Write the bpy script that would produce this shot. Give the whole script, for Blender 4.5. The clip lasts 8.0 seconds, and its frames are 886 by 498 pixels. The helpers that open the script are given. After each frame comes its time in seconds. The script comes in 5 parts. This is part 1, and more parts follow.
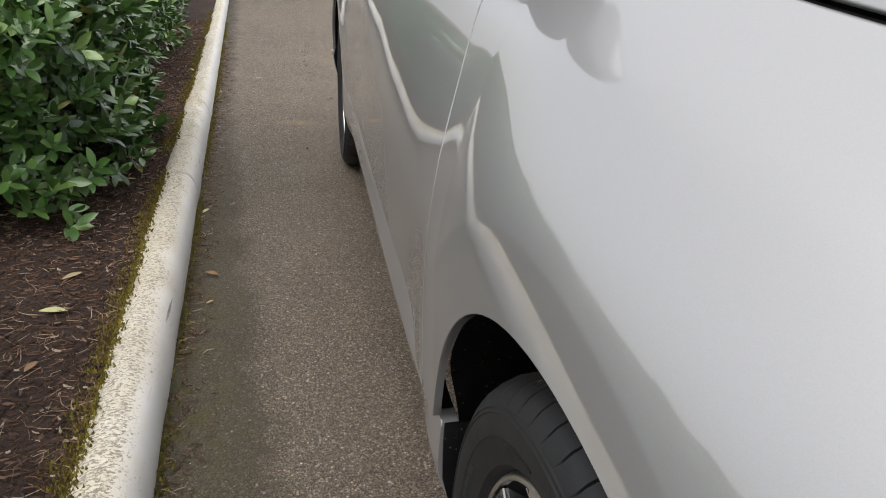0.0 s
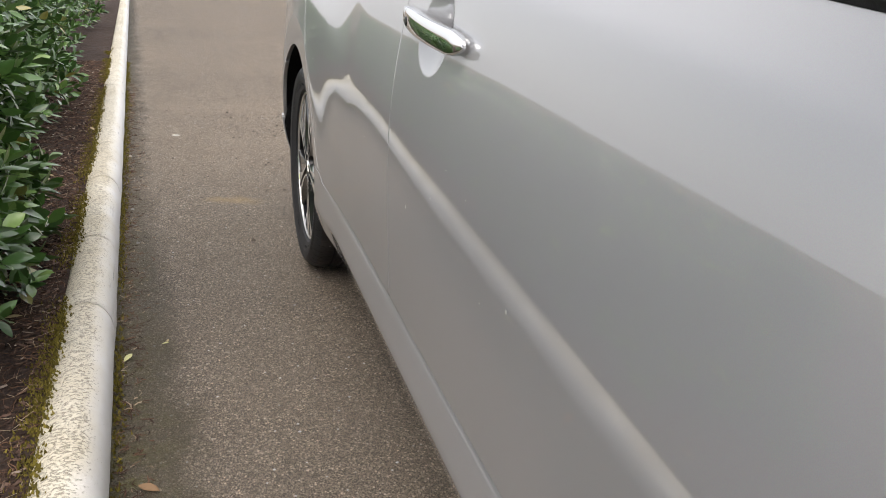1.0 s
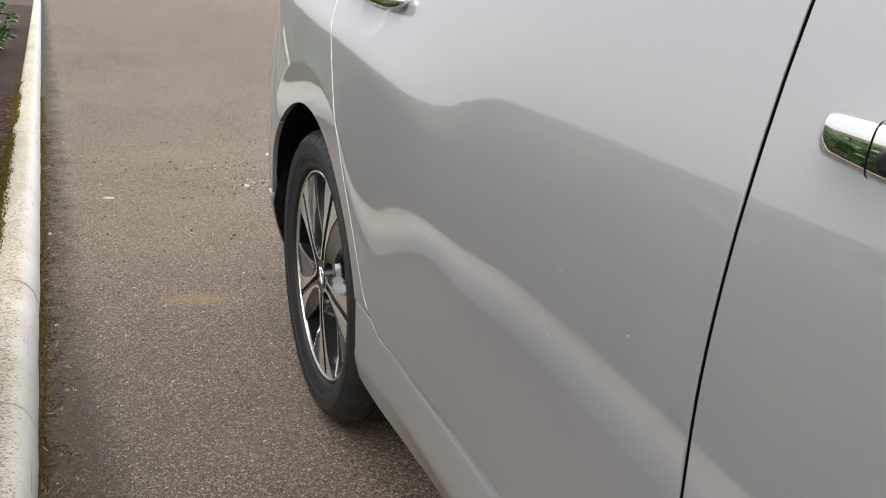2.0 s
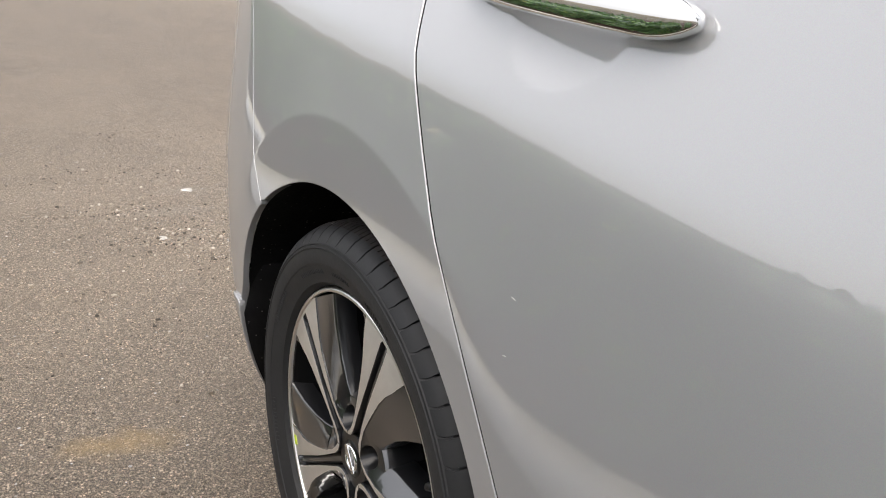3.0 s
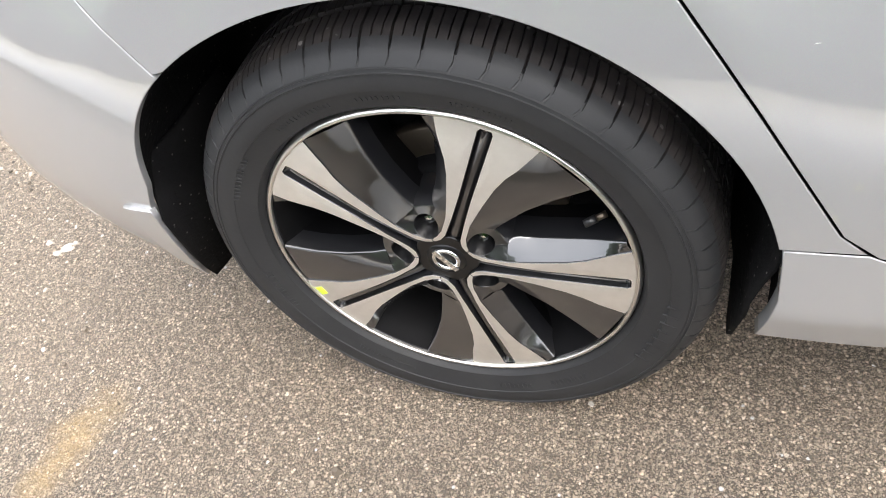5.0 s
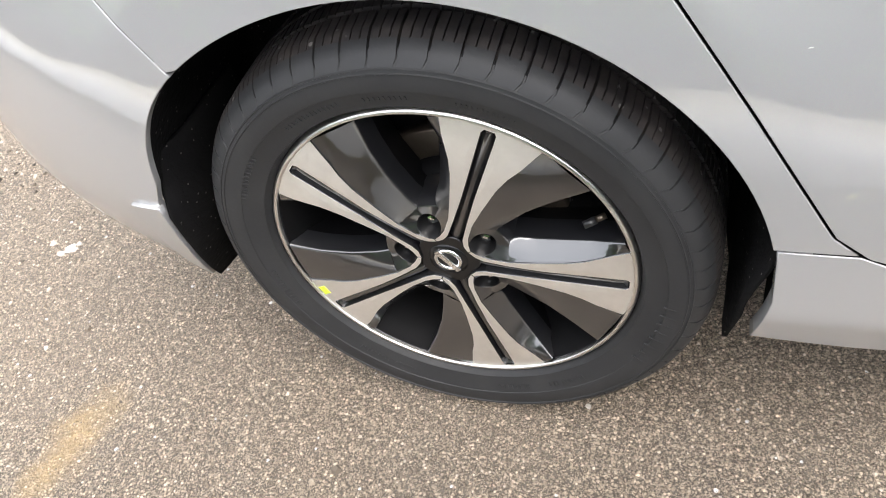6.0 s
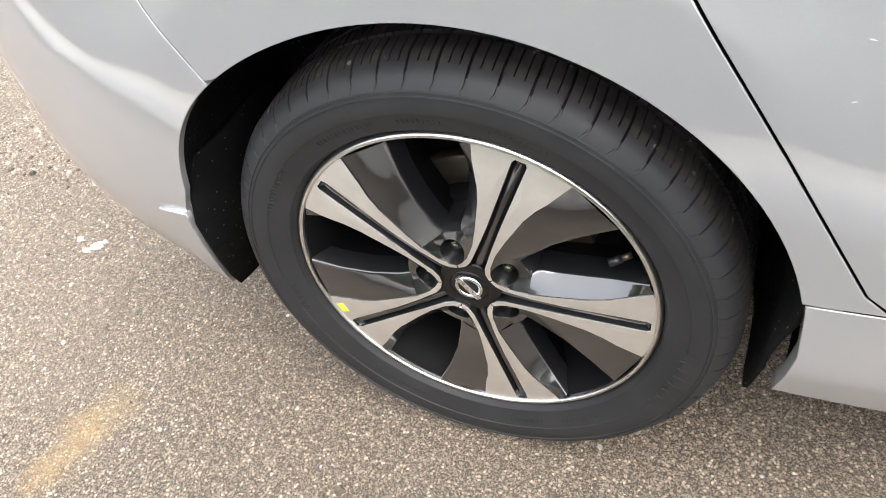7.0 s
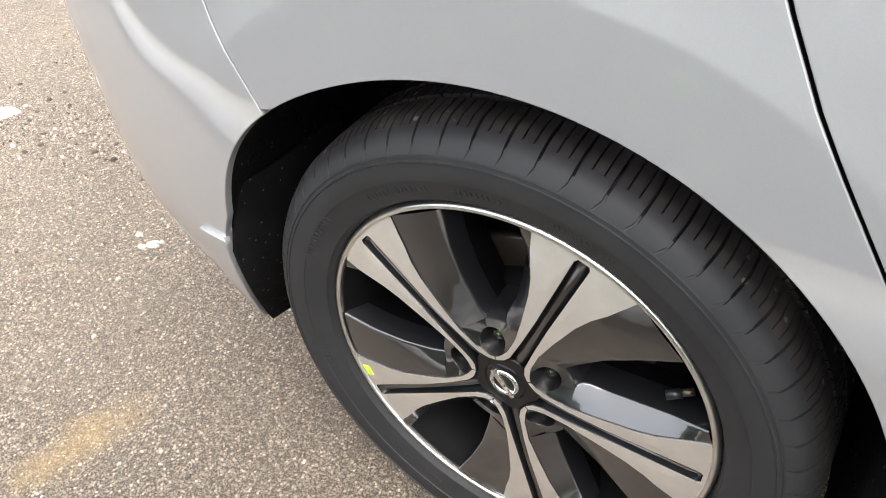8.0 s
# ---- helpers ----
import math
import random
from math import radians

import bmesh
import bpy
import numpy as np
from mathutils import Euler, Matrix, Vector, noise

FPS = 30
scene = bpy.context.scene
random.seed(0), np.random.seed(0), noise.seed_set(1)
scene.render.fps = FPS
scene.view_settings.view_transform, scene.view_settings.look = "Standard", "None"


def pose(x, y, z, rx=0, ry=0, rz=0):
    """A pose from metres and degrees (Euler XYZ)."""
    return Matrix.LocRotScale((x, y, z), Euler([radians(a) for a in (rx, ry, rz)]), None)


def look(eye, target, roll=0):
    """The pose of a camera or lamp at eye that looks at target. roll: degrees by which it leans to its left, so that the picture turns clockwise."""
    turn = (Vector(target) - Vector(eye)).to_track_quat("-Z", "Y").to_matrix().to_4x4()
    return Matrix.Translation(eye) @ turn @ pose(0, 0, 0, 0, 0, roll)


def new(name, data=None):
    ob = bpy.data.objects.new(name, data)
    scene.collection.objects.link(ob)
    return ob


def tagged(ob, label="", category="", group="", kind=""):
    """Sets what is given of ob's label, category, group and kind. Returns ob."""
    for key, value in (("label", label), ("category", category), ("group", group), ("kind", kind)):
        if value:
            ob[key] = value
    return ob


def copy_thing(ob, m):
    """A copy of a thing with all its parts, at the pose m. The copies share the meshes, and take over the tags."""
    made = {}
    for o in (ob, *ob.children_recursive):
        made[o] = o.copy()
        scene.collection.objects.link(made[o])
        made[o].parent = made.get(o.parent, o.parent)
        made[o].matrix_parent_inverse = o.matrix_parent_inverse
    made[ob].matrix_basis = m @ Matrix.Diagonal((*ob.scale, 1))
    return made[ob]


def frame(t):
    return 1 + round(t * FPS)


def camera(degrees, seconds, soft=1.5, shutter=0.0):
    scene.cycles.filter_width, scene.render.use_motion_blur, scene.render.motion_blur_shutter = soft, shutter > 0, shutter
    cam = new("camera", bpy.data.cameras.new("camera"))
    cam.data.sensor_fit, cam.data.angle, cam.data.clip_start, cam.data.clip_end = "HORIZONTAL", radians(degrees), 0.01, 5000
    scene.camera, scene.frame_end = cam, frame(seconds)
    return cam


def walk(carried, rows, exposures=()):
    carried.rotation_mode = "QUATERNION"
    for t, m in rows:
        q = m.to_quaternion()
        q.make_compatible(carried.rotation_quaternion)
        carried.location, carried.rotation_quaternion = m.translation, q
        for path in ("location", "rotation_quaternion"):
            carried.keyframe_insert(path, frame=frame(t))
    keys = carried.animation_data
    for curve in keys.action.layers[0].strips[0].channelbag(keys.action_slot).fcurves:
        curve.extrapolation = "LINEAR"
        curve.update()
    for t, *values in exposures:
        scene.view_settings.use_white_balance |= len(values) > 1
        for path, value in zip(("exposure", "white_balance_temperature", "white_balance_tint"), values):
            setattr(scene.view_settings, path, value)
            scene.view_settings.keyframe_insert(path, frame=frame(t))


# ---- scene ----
from mathutils.geometry import delaunay_2d_cdt

# ---------------------------------------------------------------- camera
LENS = 61.9
cam = camera(LENS, 8.0, soft=1.0, shutter=0.0)
PATH = [
    (0, (-0.1138, -0.3581, 0.9441), (0.2520, 1.4368, 0.1413), 3.27),
    (0.5, (-0.1968, 0.0146, 0.9278), (0.2983, 1.7921, 0.1562), 3.83),
    (1, (-0.2575, 0.4031, 0.9534), (0.3555, 2.1639, 0.2295), 4.49),
    (1.5, (-0.3209, 0.8328, 0.9710), (0.3871, 2.5717, 0.2818), 4.78),
    (1.7, (-0.3270, 0.9875, 0.9607), (0.4152, 2.7144, 0.2775), 4.57),
    (2.8, (-0.2933, 1.8182, 0.9094), (0.6535, 3.4534, 0.2538), 4.73),
    (3, (-0.3048, 1.9389, 0.9164), (0.7194, 3.5256, 0.2583), 4.74),
    (3.3, (-0.3096, 2.1047, 0.9210), (0.8513, 3.5847, 0.2414), 3.04),
    (3.5, (-0.3114, 2.2146, 0.9287), (0.9289, 3.6192, 0.2296), 1.56),
    (3.7, (-0.3140, 2.3081, 0.9435), (0.9857, 3.6248, 0.1839), -1.24),
    (4, (-0.3324, 2.3934, 0.9474), (1.0403, 3.5241, 0.0323), -4.42),
    (4.2, (-0.3499, 2.4267, 0.9539), (1.0331, 3.4071, -0.1072), -7.34),
    (4.5, (-0.4023, 2.4442, 0.9712), (0.9408, 3.2178, -0.2927), -11.20),
    (5, (-0.4802, 2.4308, 0.9821), (0.7511, 3.0370, -0.4727), -14.53),
    (6.5, (-0.5062, 2.4294, 0.9852), (0.7757, 3.0485, -0.4196), -12.07),
    (7, (-0.5003, 2.4335, 0.9832), (0.7880, 3.0972, -0.3951), -10.04),
    (7.5, (-0.4789, 2.4336, 0.9679), (0.8156, 3.1484, -0.3787), -7.32),
    (8, (-0.4058, 2.4479, 0.9505), (0.8684, 3.3184, -0.3218), -3.26),
]
EXPOSURES = [(0.0, 0.15, 6650, 11), (0.5, 0.38, 6700, 12), (1.0, 0.45, 6700, 12), (1.7, 0.42, 6700, 12), (3.0, 0.62, 6700, 12), (4.0, 0.68, 6600, 11), (4.5, 1.25, 6550, 11), (5.0, 1.65, 6500, 11), (6.5, 1.65, 6500, 11), (7.5, 1.62, 6500, 11), (8.0, 1.5, 6500, 11)]
walk(cam, [(t, look(eye, aim, roll)) for t, eye, aim, roll in PATH], EXPOSURES)

# ---------------------------------------------------------------- light: an overcast sky
SUN_ELEVATION, SUN_AZIMUTH = radians(60), radians(225)
world = bpy.data.worlds.new("overcast_sky")
scene.world = world
world.use_nodes = True
wn, wl = world.node_tree.nodes, world.node_tree.links
wn.clear()
sky = wn.new("ShaderNodeTexSky")
sky.sky_type = "NISHITA"
sky.sun_disc = False
sky.sun_elevation, sky.sun_rotation = SUN_ELEVATION, SUN_AZIMUTH
sky.dust_density, sky.air_density = 3.0, 1.0
sky_light = wn.new("ShaderNodeBackground")
sky_light.inputs["Strength"].default_value = 0.04
cloud_light = wn.new("ShaderNodeBackground")
cloud_light.inputs["Strength"].default_value = 1.0
# an even cloud cover: brighter overhead than at the horizon
heaven = wn.new("ShaderNodeTexCoord")
height = wn.new("ShaderNodeSeparateXYZ")
cover = wn.new("ShaderNodeValToRGB")
cover.color_ramp.elements[0].position, cover.color_ramp.elements[0].color = 0.0, (0.62, 0.632, 0.655, 1)
cover.color_ramp.elements[1].position, cover.color_ramp.elements[1].color = 1.0, (1.00, 1.012, 1.035, 1)
wl.new(heaven.outputs["Generated"], height.inputs[0])
wl.new(height.outputs[2], cover.inputs[0])
wl.new(cover.outputs[0], cloud_light.inputs["Color"])
add_light = wn.new("ShaderNodeAddShader")
world_out = wn.new("ShaderNodeOutputWorld")
wl.new(sky.outputs[0], sky_light.inputs["Color"])
wl.new(sky_light.outputs[0], add_light.inputs[0])
wl.new(cloud_light.outputs[0], add_light.inputs[1])
wl.new(add_light.outputs[0], world_out.inputs["Surface"])

sun_data = bpy.data.lights.new("sun", "SUN")
sun_data.energy, sun_data.angle, sun_data.color = 1.2, radians(55), (1.0, 0.96, 0.9)
sun = new("sun", sun_data)
_dir = Vector((math.sin(SUN_AZIMUTH) * math.cos(SUN_ELEVATION), math.cos(SUN_AZIMUTH) * math.cos(SUN_ELEVATION), math.sin(SUN_ELEVATION)))
sun.matrix_world = look(_dir * 20, (0, 0, 0))


# ---------------------------------------------------------------- materials
class Mat:
    """A node material with short helpers."""

    def __init__(self, name, **inputs):
        self.m = bpy.data.materials.new(name)
        self.m.use_nodes = True
        self.n, self.l = self.m.node_tree.nodes, self.m.node_tree.links
        self.b = self.n["Principled BSDF"]
        for key, value in inputs.items():
            self.set(key.replace("_", " "), value)
        self.coord = self.n.new("ShaderNodeTexCoord").outputs["Object"]

    def set(self, key, value):
        socket = self.b.inputs[key]
        if isinstance(value, bpy.types.NodeSocket):
            self.l.new(value, socket)
        elif isinstance(value, tuple) and len(value) == 3:
            socket.default_value = (*value, 1)
        else:
            socket.default_value = value

    def world_space(self):
        self.coord = self.n.new("ShaderNodeNewGeometry").outputs["Position"]

    def stretch(self, sx, sy, sz):
        node = self.n.new("ShaderNodeVectorMath")
        node.operation = "MULTIPLY"
        node.inputs[1].default_value = (sx, sy, sz)
        self.l.new(self.coord, node.inputs[0])
        return node.outputs[0]

    def noise(self, scale, detail=4.0, rough=0.55, vector=None):
        node = self.n.new("ShaderNodeTexNoise")
        node.inputs["Scale"].default_value, node.inputs["Detail"].default_value = scale, detail
        node.inputs["Roughness"].default_value = rough
        self.l.new(vector or self.coord, node.inputs["Vector"])
        return node.outputs["Fac"]

    def voronoi(self, scale, feature="F1", out="Distance", vector=None):
        node = self.n.new("ShaderNodeTexVoronoi")
        node.feature = feature
        node.inputs["Scale"].default_value = scale
        self.l.new(vector or self.coord, node.inputs["Vector"])
        return node.outputs[out]

    def ramp(self, fac, *stops):
        node = self.n.new("ShaderNodeValToRGB")
        ramp = node.color_ramp
        while len(ramp.elements) < len(stops):
            ramp.elements.new(0.5)
        for element, (place, colour) in zip(ramp.elements, stops):
            element.position = place
            element.color = (*colour, 1) if isinstance(colour, tuple) else (colour, colour, colour, 1)
        self.l.new(fac, node.inputs[0])
        return node.outputs[0]

    def mix(self, fac, a, b, mode="MIX"):
        node = self.n.new("ShaderNodeMix")
        node.data_type, node.blend_type = "RGBA", mode
        for socket, value in ((node.inputs[0], fac), (node.inputs[6], a), (node.inputs[7], b)):
            if isinstance(value, bpy.types.NodeSocket):
                self.l.new(value, socket)
            elif isinstance(value, tuple):
                socket.default_value = (*value, 1)
            else:
                socket.default_value = value
        return node.outputs[2]

    def math(self, op, a, b=0.0, clamp=False):
        node = self.n.new("ShaderNodeMath")
        node.operation, node.use_clamp = op, clamp
        for socket, value in ((node.inputs[0], a), (node.inputs[1], b)):
            if isinstance(value, bpy.types.NodeSocket):
                self.l.new(value, socket)
            else:
                socket.default_value = value
        return node.outputs[0]

    def axis(self, k):
        node = self.n.new("ShaderNodeSeparateXYZ")
        self.l.new(self.coord, node.inputs[0])
        return node.outputs[k]

    def split(self, colour):
        node = self.n.new("ShaderNodeSeparateColor")
        self.l.new(colour, node.inputs[0])
        return node.outputs

    def random(self):
        return self.n.new("ShaderNodeObjectInfo").outputs["Random"]

    def island(self):
        return self.n.new("ShaderNodeNewGeometry").outputs["Random Per Island"]

    def bump(self, height, strength, distance):
        node = self.n.new("ShaderNodeBump")
        node.inputs["Strength"].default_value, node.inputs["Distance"].default_value = strength, distance
        self.l.new(height, node.inputs["Height"])
        if self.b.inputs["Normal"].is_linked:
            self.l.new(self.b.inputs["Normal"].links[0].from_socket, node.inputs["Normal"])
        self.l.new(node.outputs[0], self.b.inputs["Normal"])


def silver_paint():
    s = Mat("silver_paint", Metallic=0.30, Roughness=0.42)
    s.world_space()
    flake = s.voronoi(2600, out="Color")
    dust = s.noise(3.0, 6.0, 0.65)
    streak = s.noise(1.0, 5.0, 0.6, s.stretch(22, 22, 2.0))
    base = s.mix(0.05, (0.38, 0.383, 0.39), flake, "OVERLAY")
    film = s.math("MULTIPLY", s.ramp(dust, (0.3, 0.0), (0.8, 1.0)), s.ramp(streak, (0.3, 0.2), (0.8, 1.0)))
    s.set("Base Color", s.mix(s.math("MULTIPLY", film, 0.20), base, (0.35, 0.336, 0.313)))
    s.set("Coat Weight", 1.0)
    s.set("Coat IOR", 2.15)
    s.set("Coat Roughness", 0.01)
    return s.m


def plain(name, colour, rough, metal=0.0, grain=0.0, grain_scale=300.0, vary=0.12, coat=0.0, coat_ior=1.5, sheen=0.5):
    s = Mat(name, Roughness=rough, Metallic=metal)
    s.set("Specular IOR Level", sheen)
    n = s.noise(grain_scale * 0.07, 5.0)
    dark, light = tuple(c * (1 - vary) for c in colour), tuple(min(1, c * (1 + vary)) for c in colour)
    s.set("Base Color", s.ramp(n, (0.3, dark), (0.7, light)))
    if grain:
        s.bump(s.noise(grain_scale, 3.0), grain, 0.002)
    if coat:
        s.set("Coat Weight", coat)
        s.set("Coat IOR", coat_ior)
        s.set("Coat Roughness", 0.02)
    return s.m


def machined_alloy():
    s = Mat("machined_alloy", Metallic=0.85, Roughness=0.45)
    n = s.noise(40, 4.0)
    s.set("Base Color", s.ramp(n, (0.3, (0.80, 0.775, 0.735)), (0.7, (0.88, 0.855, 0.815))))
    s.set("Roughness", s.ramp(s.noise(90, 3.0), (0.3, 0.40), (0.7, 0.5)))
    s.set("Anisotropic", 0.5)
    s.set("Coat Weight", 0.5)
    s.set("Coat Roughness", 0.08)
    return s.m


def rubber(name, colour=(0.019, 0.0195, 0.021), dust=(0.050, 0.049, 0.048), amount=0.3, muddy=False, sheen=0.4):
    s = Mat(name, Roughness=0.62)
    s.set("Specular IOR Level", sheen)
    n = s.noise(14, 6.0, 0.65)
    fine = s.noise(160, 3.0)
    base = s.mix(s.math("MULTIPLY", s.ramp(n, (0.45, 0.0), (0.75, 1.0)), amount), colour, dust)
    if muddy:
        # dried flecks of pale mud
        rare = s.split(s.voronoi(95, out="Color"))
        fleck = s.math("MULTIPLY", s.ramp(s.math("ADD", s.voronoi(95), s.math("MULTIPLY", s.noise(400, 3.0), 0.2)), (0.30, 1.0), (0.42, 0.0)), s.ramp(rare[0], (0.90, 0.0), (0.92, 1.0)))
        base = s.mix(s.math("MULTIPLY", fleck, 0.8), base, (0.20, 0.19, 0.18))
    s.set("Base Color", base)
    s.set("Roughness", s.ramp(n, (0.3, 0.50), (0.7, 0.68)))
    s.bump(fine, 0.3, 0.001)
    return s.m


STAINS = [(-0.085, 3.325, 0.085, 0.052, -0.15, (0.62, 0.43, 0.20), 0.65), (-0.145, 3.345, 0.085, 0.055, 0.5, (0.64, 0.43, 0.19), 0.75), (-0.21, 3.36, 0.055, 0.045, 0.6, (0.70, 0.47, 0.20), 0.6), (0.43, 5.2, 0.16, 0.10, 0.0, (0.55, 0.5, 0.43), 0.4), (0.3, 4.9, 0.25, 0.08, 0.0, (0.52, 0.47, 0.4), 0.4), (-0.62, 9.3, 0.04, 0.6, 0.06, (0.08, 0.07, 0.06), 0.4), (-0.28, 9.3, 0.04, 0.6, 0.06, (0.08, 0.07, 0.06), 0.4)]


def asphalt():
    s = Mat("asphalt", Roughness=0.8)
    s.world_space()
    # tightly packed broken aggregate of two sizes in dark bitumen; the cells are warped to be angular; the near-black
    # bitumen and wide stone tones also paint the shade between grains
    warp = s.n.new("ShaderNodeTexNoise")
    warp.inputs["Scale"].default_value, warp.inputs["Detail"].default_value = 330, 2.0
    s.l.new(s.coord, warp.inputs["Vector"])
    shift_ = s.n.new("ShaderNodeVectorMath")
    shift_.operation = "MULTIPLY_ADD"
    shift_.inputs[1].default_value = (0.0030, 0.0030, 0.0)
    s.l.new(warp.outputs["Color"], shift_.inputs[0])
    s.l.new(s.coord, shift_.inputs[2])
    v = shift_.outputs[0]
    tone, dist = s.split(s.voronoi(205, out="Color", vector=v)), s.voronoi(205, vector=v)
    tone_small, dist_small = s.split(s.voronoi(430, out="Color", vector=v)), s.voronoi(430, vector=v)
    rare, rare_dist = s.split(s.voronoi(62, out="Color", vector=v)), s.voronoi(62, vector=v)
    stone = s.ramp(tone[0], (0.0, (0.17, 0.138, 0.105)), (0.3, (0.33, 0.267, 0.202)), (0.75, (0.47, 0.38, 0.287)), (1.0, (0.74, 0.615, 0.48)))
    grit = s.ramp(tone_small[1], (0.0, (0.25, 0.202, 0.155)), (0.6, (0.36, 0.29, 0.222)), (1.0, (0.46, 0.375, 0.288)))
    shaded_binder = (0.07, 0.057, 0.044)
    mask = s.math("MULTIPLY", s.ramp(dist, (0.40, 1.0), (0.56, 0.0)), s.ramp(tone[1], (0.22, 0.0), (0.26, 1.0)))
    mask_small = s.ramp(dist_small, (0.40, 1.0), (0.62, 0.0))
    base = s.mix(mask, s.mix(mask_small, shaded_binder, grit), stone)
    white = s.math("MULTIPLY", s.ramp(rare[0], (0.80, 0.0), (0.81, 1.0)), s.ramp(s.math("DIVIDE", rare_dist, s.ramp(rare[1], (0.0, 0.5), (1.0, 1.0))), (0.20, 1.0), (0.26, 0.0)))
    base = s.mix(white, base, s.ramp(rare[2], (0.0, (0.651, 0.558, 0.449)), (1.0, (0.800, 0.800, 0.800))))
    chip, chip_dist = s.split(s.voronoi(118, out="Color", vector=v)), s.voronoi(118, vector=v)
    pale = s.math("MULTIPLY", s.ramp(chip[0], (0.91, 0.0), (0.92, 1.0)), s.ramp(chip_dist, (0.24, 1.0), (0.32, 0.0)))
    base = s.mix(pale, base, s.ramp(chip[1], (0.0, (0.52, 0.43, 0.33)), (1.0, (0.78, 0.70, 0.60))))
    # light and dark of the surface's bumps, put into the colour as noise
    lump_shade = s.noise(105, 3.0, 0.6)
    base = s.mix(1.0, base, s.ramp(lump_shade, (0.32, (0.72, 0.72, 0.72)), (0.68, (1.40, 1.40, 1.40))), "MULTIPLY")
    # worn lighter lane and large stains
    large = s.noise(0.9, 6.0, 0.6)
    mid = s.noise(4.5, 5.0, 0.6)
    base = s.mix(s.ramp(large, (0.35, 0.0), (0.7, 0.5)), base, s.mix(0.4, base, (0.527, 0.426, 0.318)))
    base = s.mix(s.ramp(mid, (0.5, 0.0), (0.72, 0.4)), base, s.mix(0.5, base, (0.202, 0.174, 0.149)))
    # brighter towards the rear: open-sky light put into the colour, ragged by noise
    open_light = s.ramp(s.math("ADD", s.math("MULTIPLY", s.axis(1), 0.1), s.math("MULTIPLY", s.math("SUBTRACT", s.noise(1.6, 6.0, 0.65), 0.5), 0.16)), (0.25, 0.0), (0.47, 0.9))
    base = s.mix(open_light, base, s.mix(1.0, base, (1.42, 1.38, 1.32), "MULTIPLY"))
    # distance from the kerb's foot: a damp, mossy strip with a ragged edge, wider towards the front
    foot = s.math("ADD", s.math("ADD", s.axis(0), 0.342), s.math("MULTIPLY", s.axis(1), 0.0645))
    ragged = s.math("MULTIPLY", s.math("SUBTRACT", s.noise(5.0, 8.0, 0.78), 0.5), 0.26)
    edge = s.math("ADD", s.math("ADD", foot, ragged), s.ramp(s.math("MULTIPLY", s.axis(1), 0.2), (0.1, 0.0), (0.7, 0.13)))
    wet = s.ramp(edge, (0.185, 1.0), (0.26, 0.0))
    base = s.mix(s.math("MULTIPLY", wet, 0.92), base, s.mix(0.74, base, (0.082, 0.068, 0.034)))
    moss = s.math("MULTIPLY", s.ramp(edge, (0.02, 1.0), (0.20, 0.0)), s.ramp(s.noise(13, 6.0, 0.7), (0.44, 0.0), (0.60, 1.0)))
    base = s.mix(s.math("MULTIPLY", moss, 0.72), base, (0.14, 0.13, 0.024))
    # a rusty orange stain, pale scuffs and two faint rubber marks
    for cx, cy, rx, ry, turn, colour, most in STAINS:
        px, py = s.math("SUBTRACT", s.axis(0), cx), s.math("SUBTRACT", s.axis(1), cy)
        c, n = math.cos(turn), math.sin(turn)
        dx = s.math("DIVIDE", s.math("ADD", s.math("MULTIPLY", px, c), s.math("MULTIPLY", py, n)), rx)
        dy = s.math("DIVIDE", s.math("SUBTRACT", s.math("MULTIPLY", py, c), s.math("MULTIPLY", px, n)), ry)
        d = s.math("SQRT", s.math("ADD", s.math("MULTIPLY", dx, dx), s.math("MULTIPLY", dy, dy)))
        d = s.math("ADD", d, s.math("MULTIPLY", s.math("SUBTRACT", s.noise(24, 7.0, 0.75), 0.5), 1.6))
        base = s.mix(s.ramp(d, (0.2, most), (1.15, 0.0)), base, s.mix(0.5, base, colour))
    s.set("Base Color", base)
    s.set("Roughness", s.ramp(mid, (0.3, 0.55), (0.7, 0.72)))
    plateau = s.math("MULTIPLY", mask, s.math("ADD", 0.45, s.math("MULTIPLY", tone[2], 0.55)))
    s.bump(s.math("ADD", plateau, s.math("MULTIPLY", mask_small, s.math("ADD", 0.15, s.math("MULTIPLY", tone_small[2], 0.45)))), 1.0, 0.018)
    s.bump(mid, 0.3, 0.01)
    return s.m


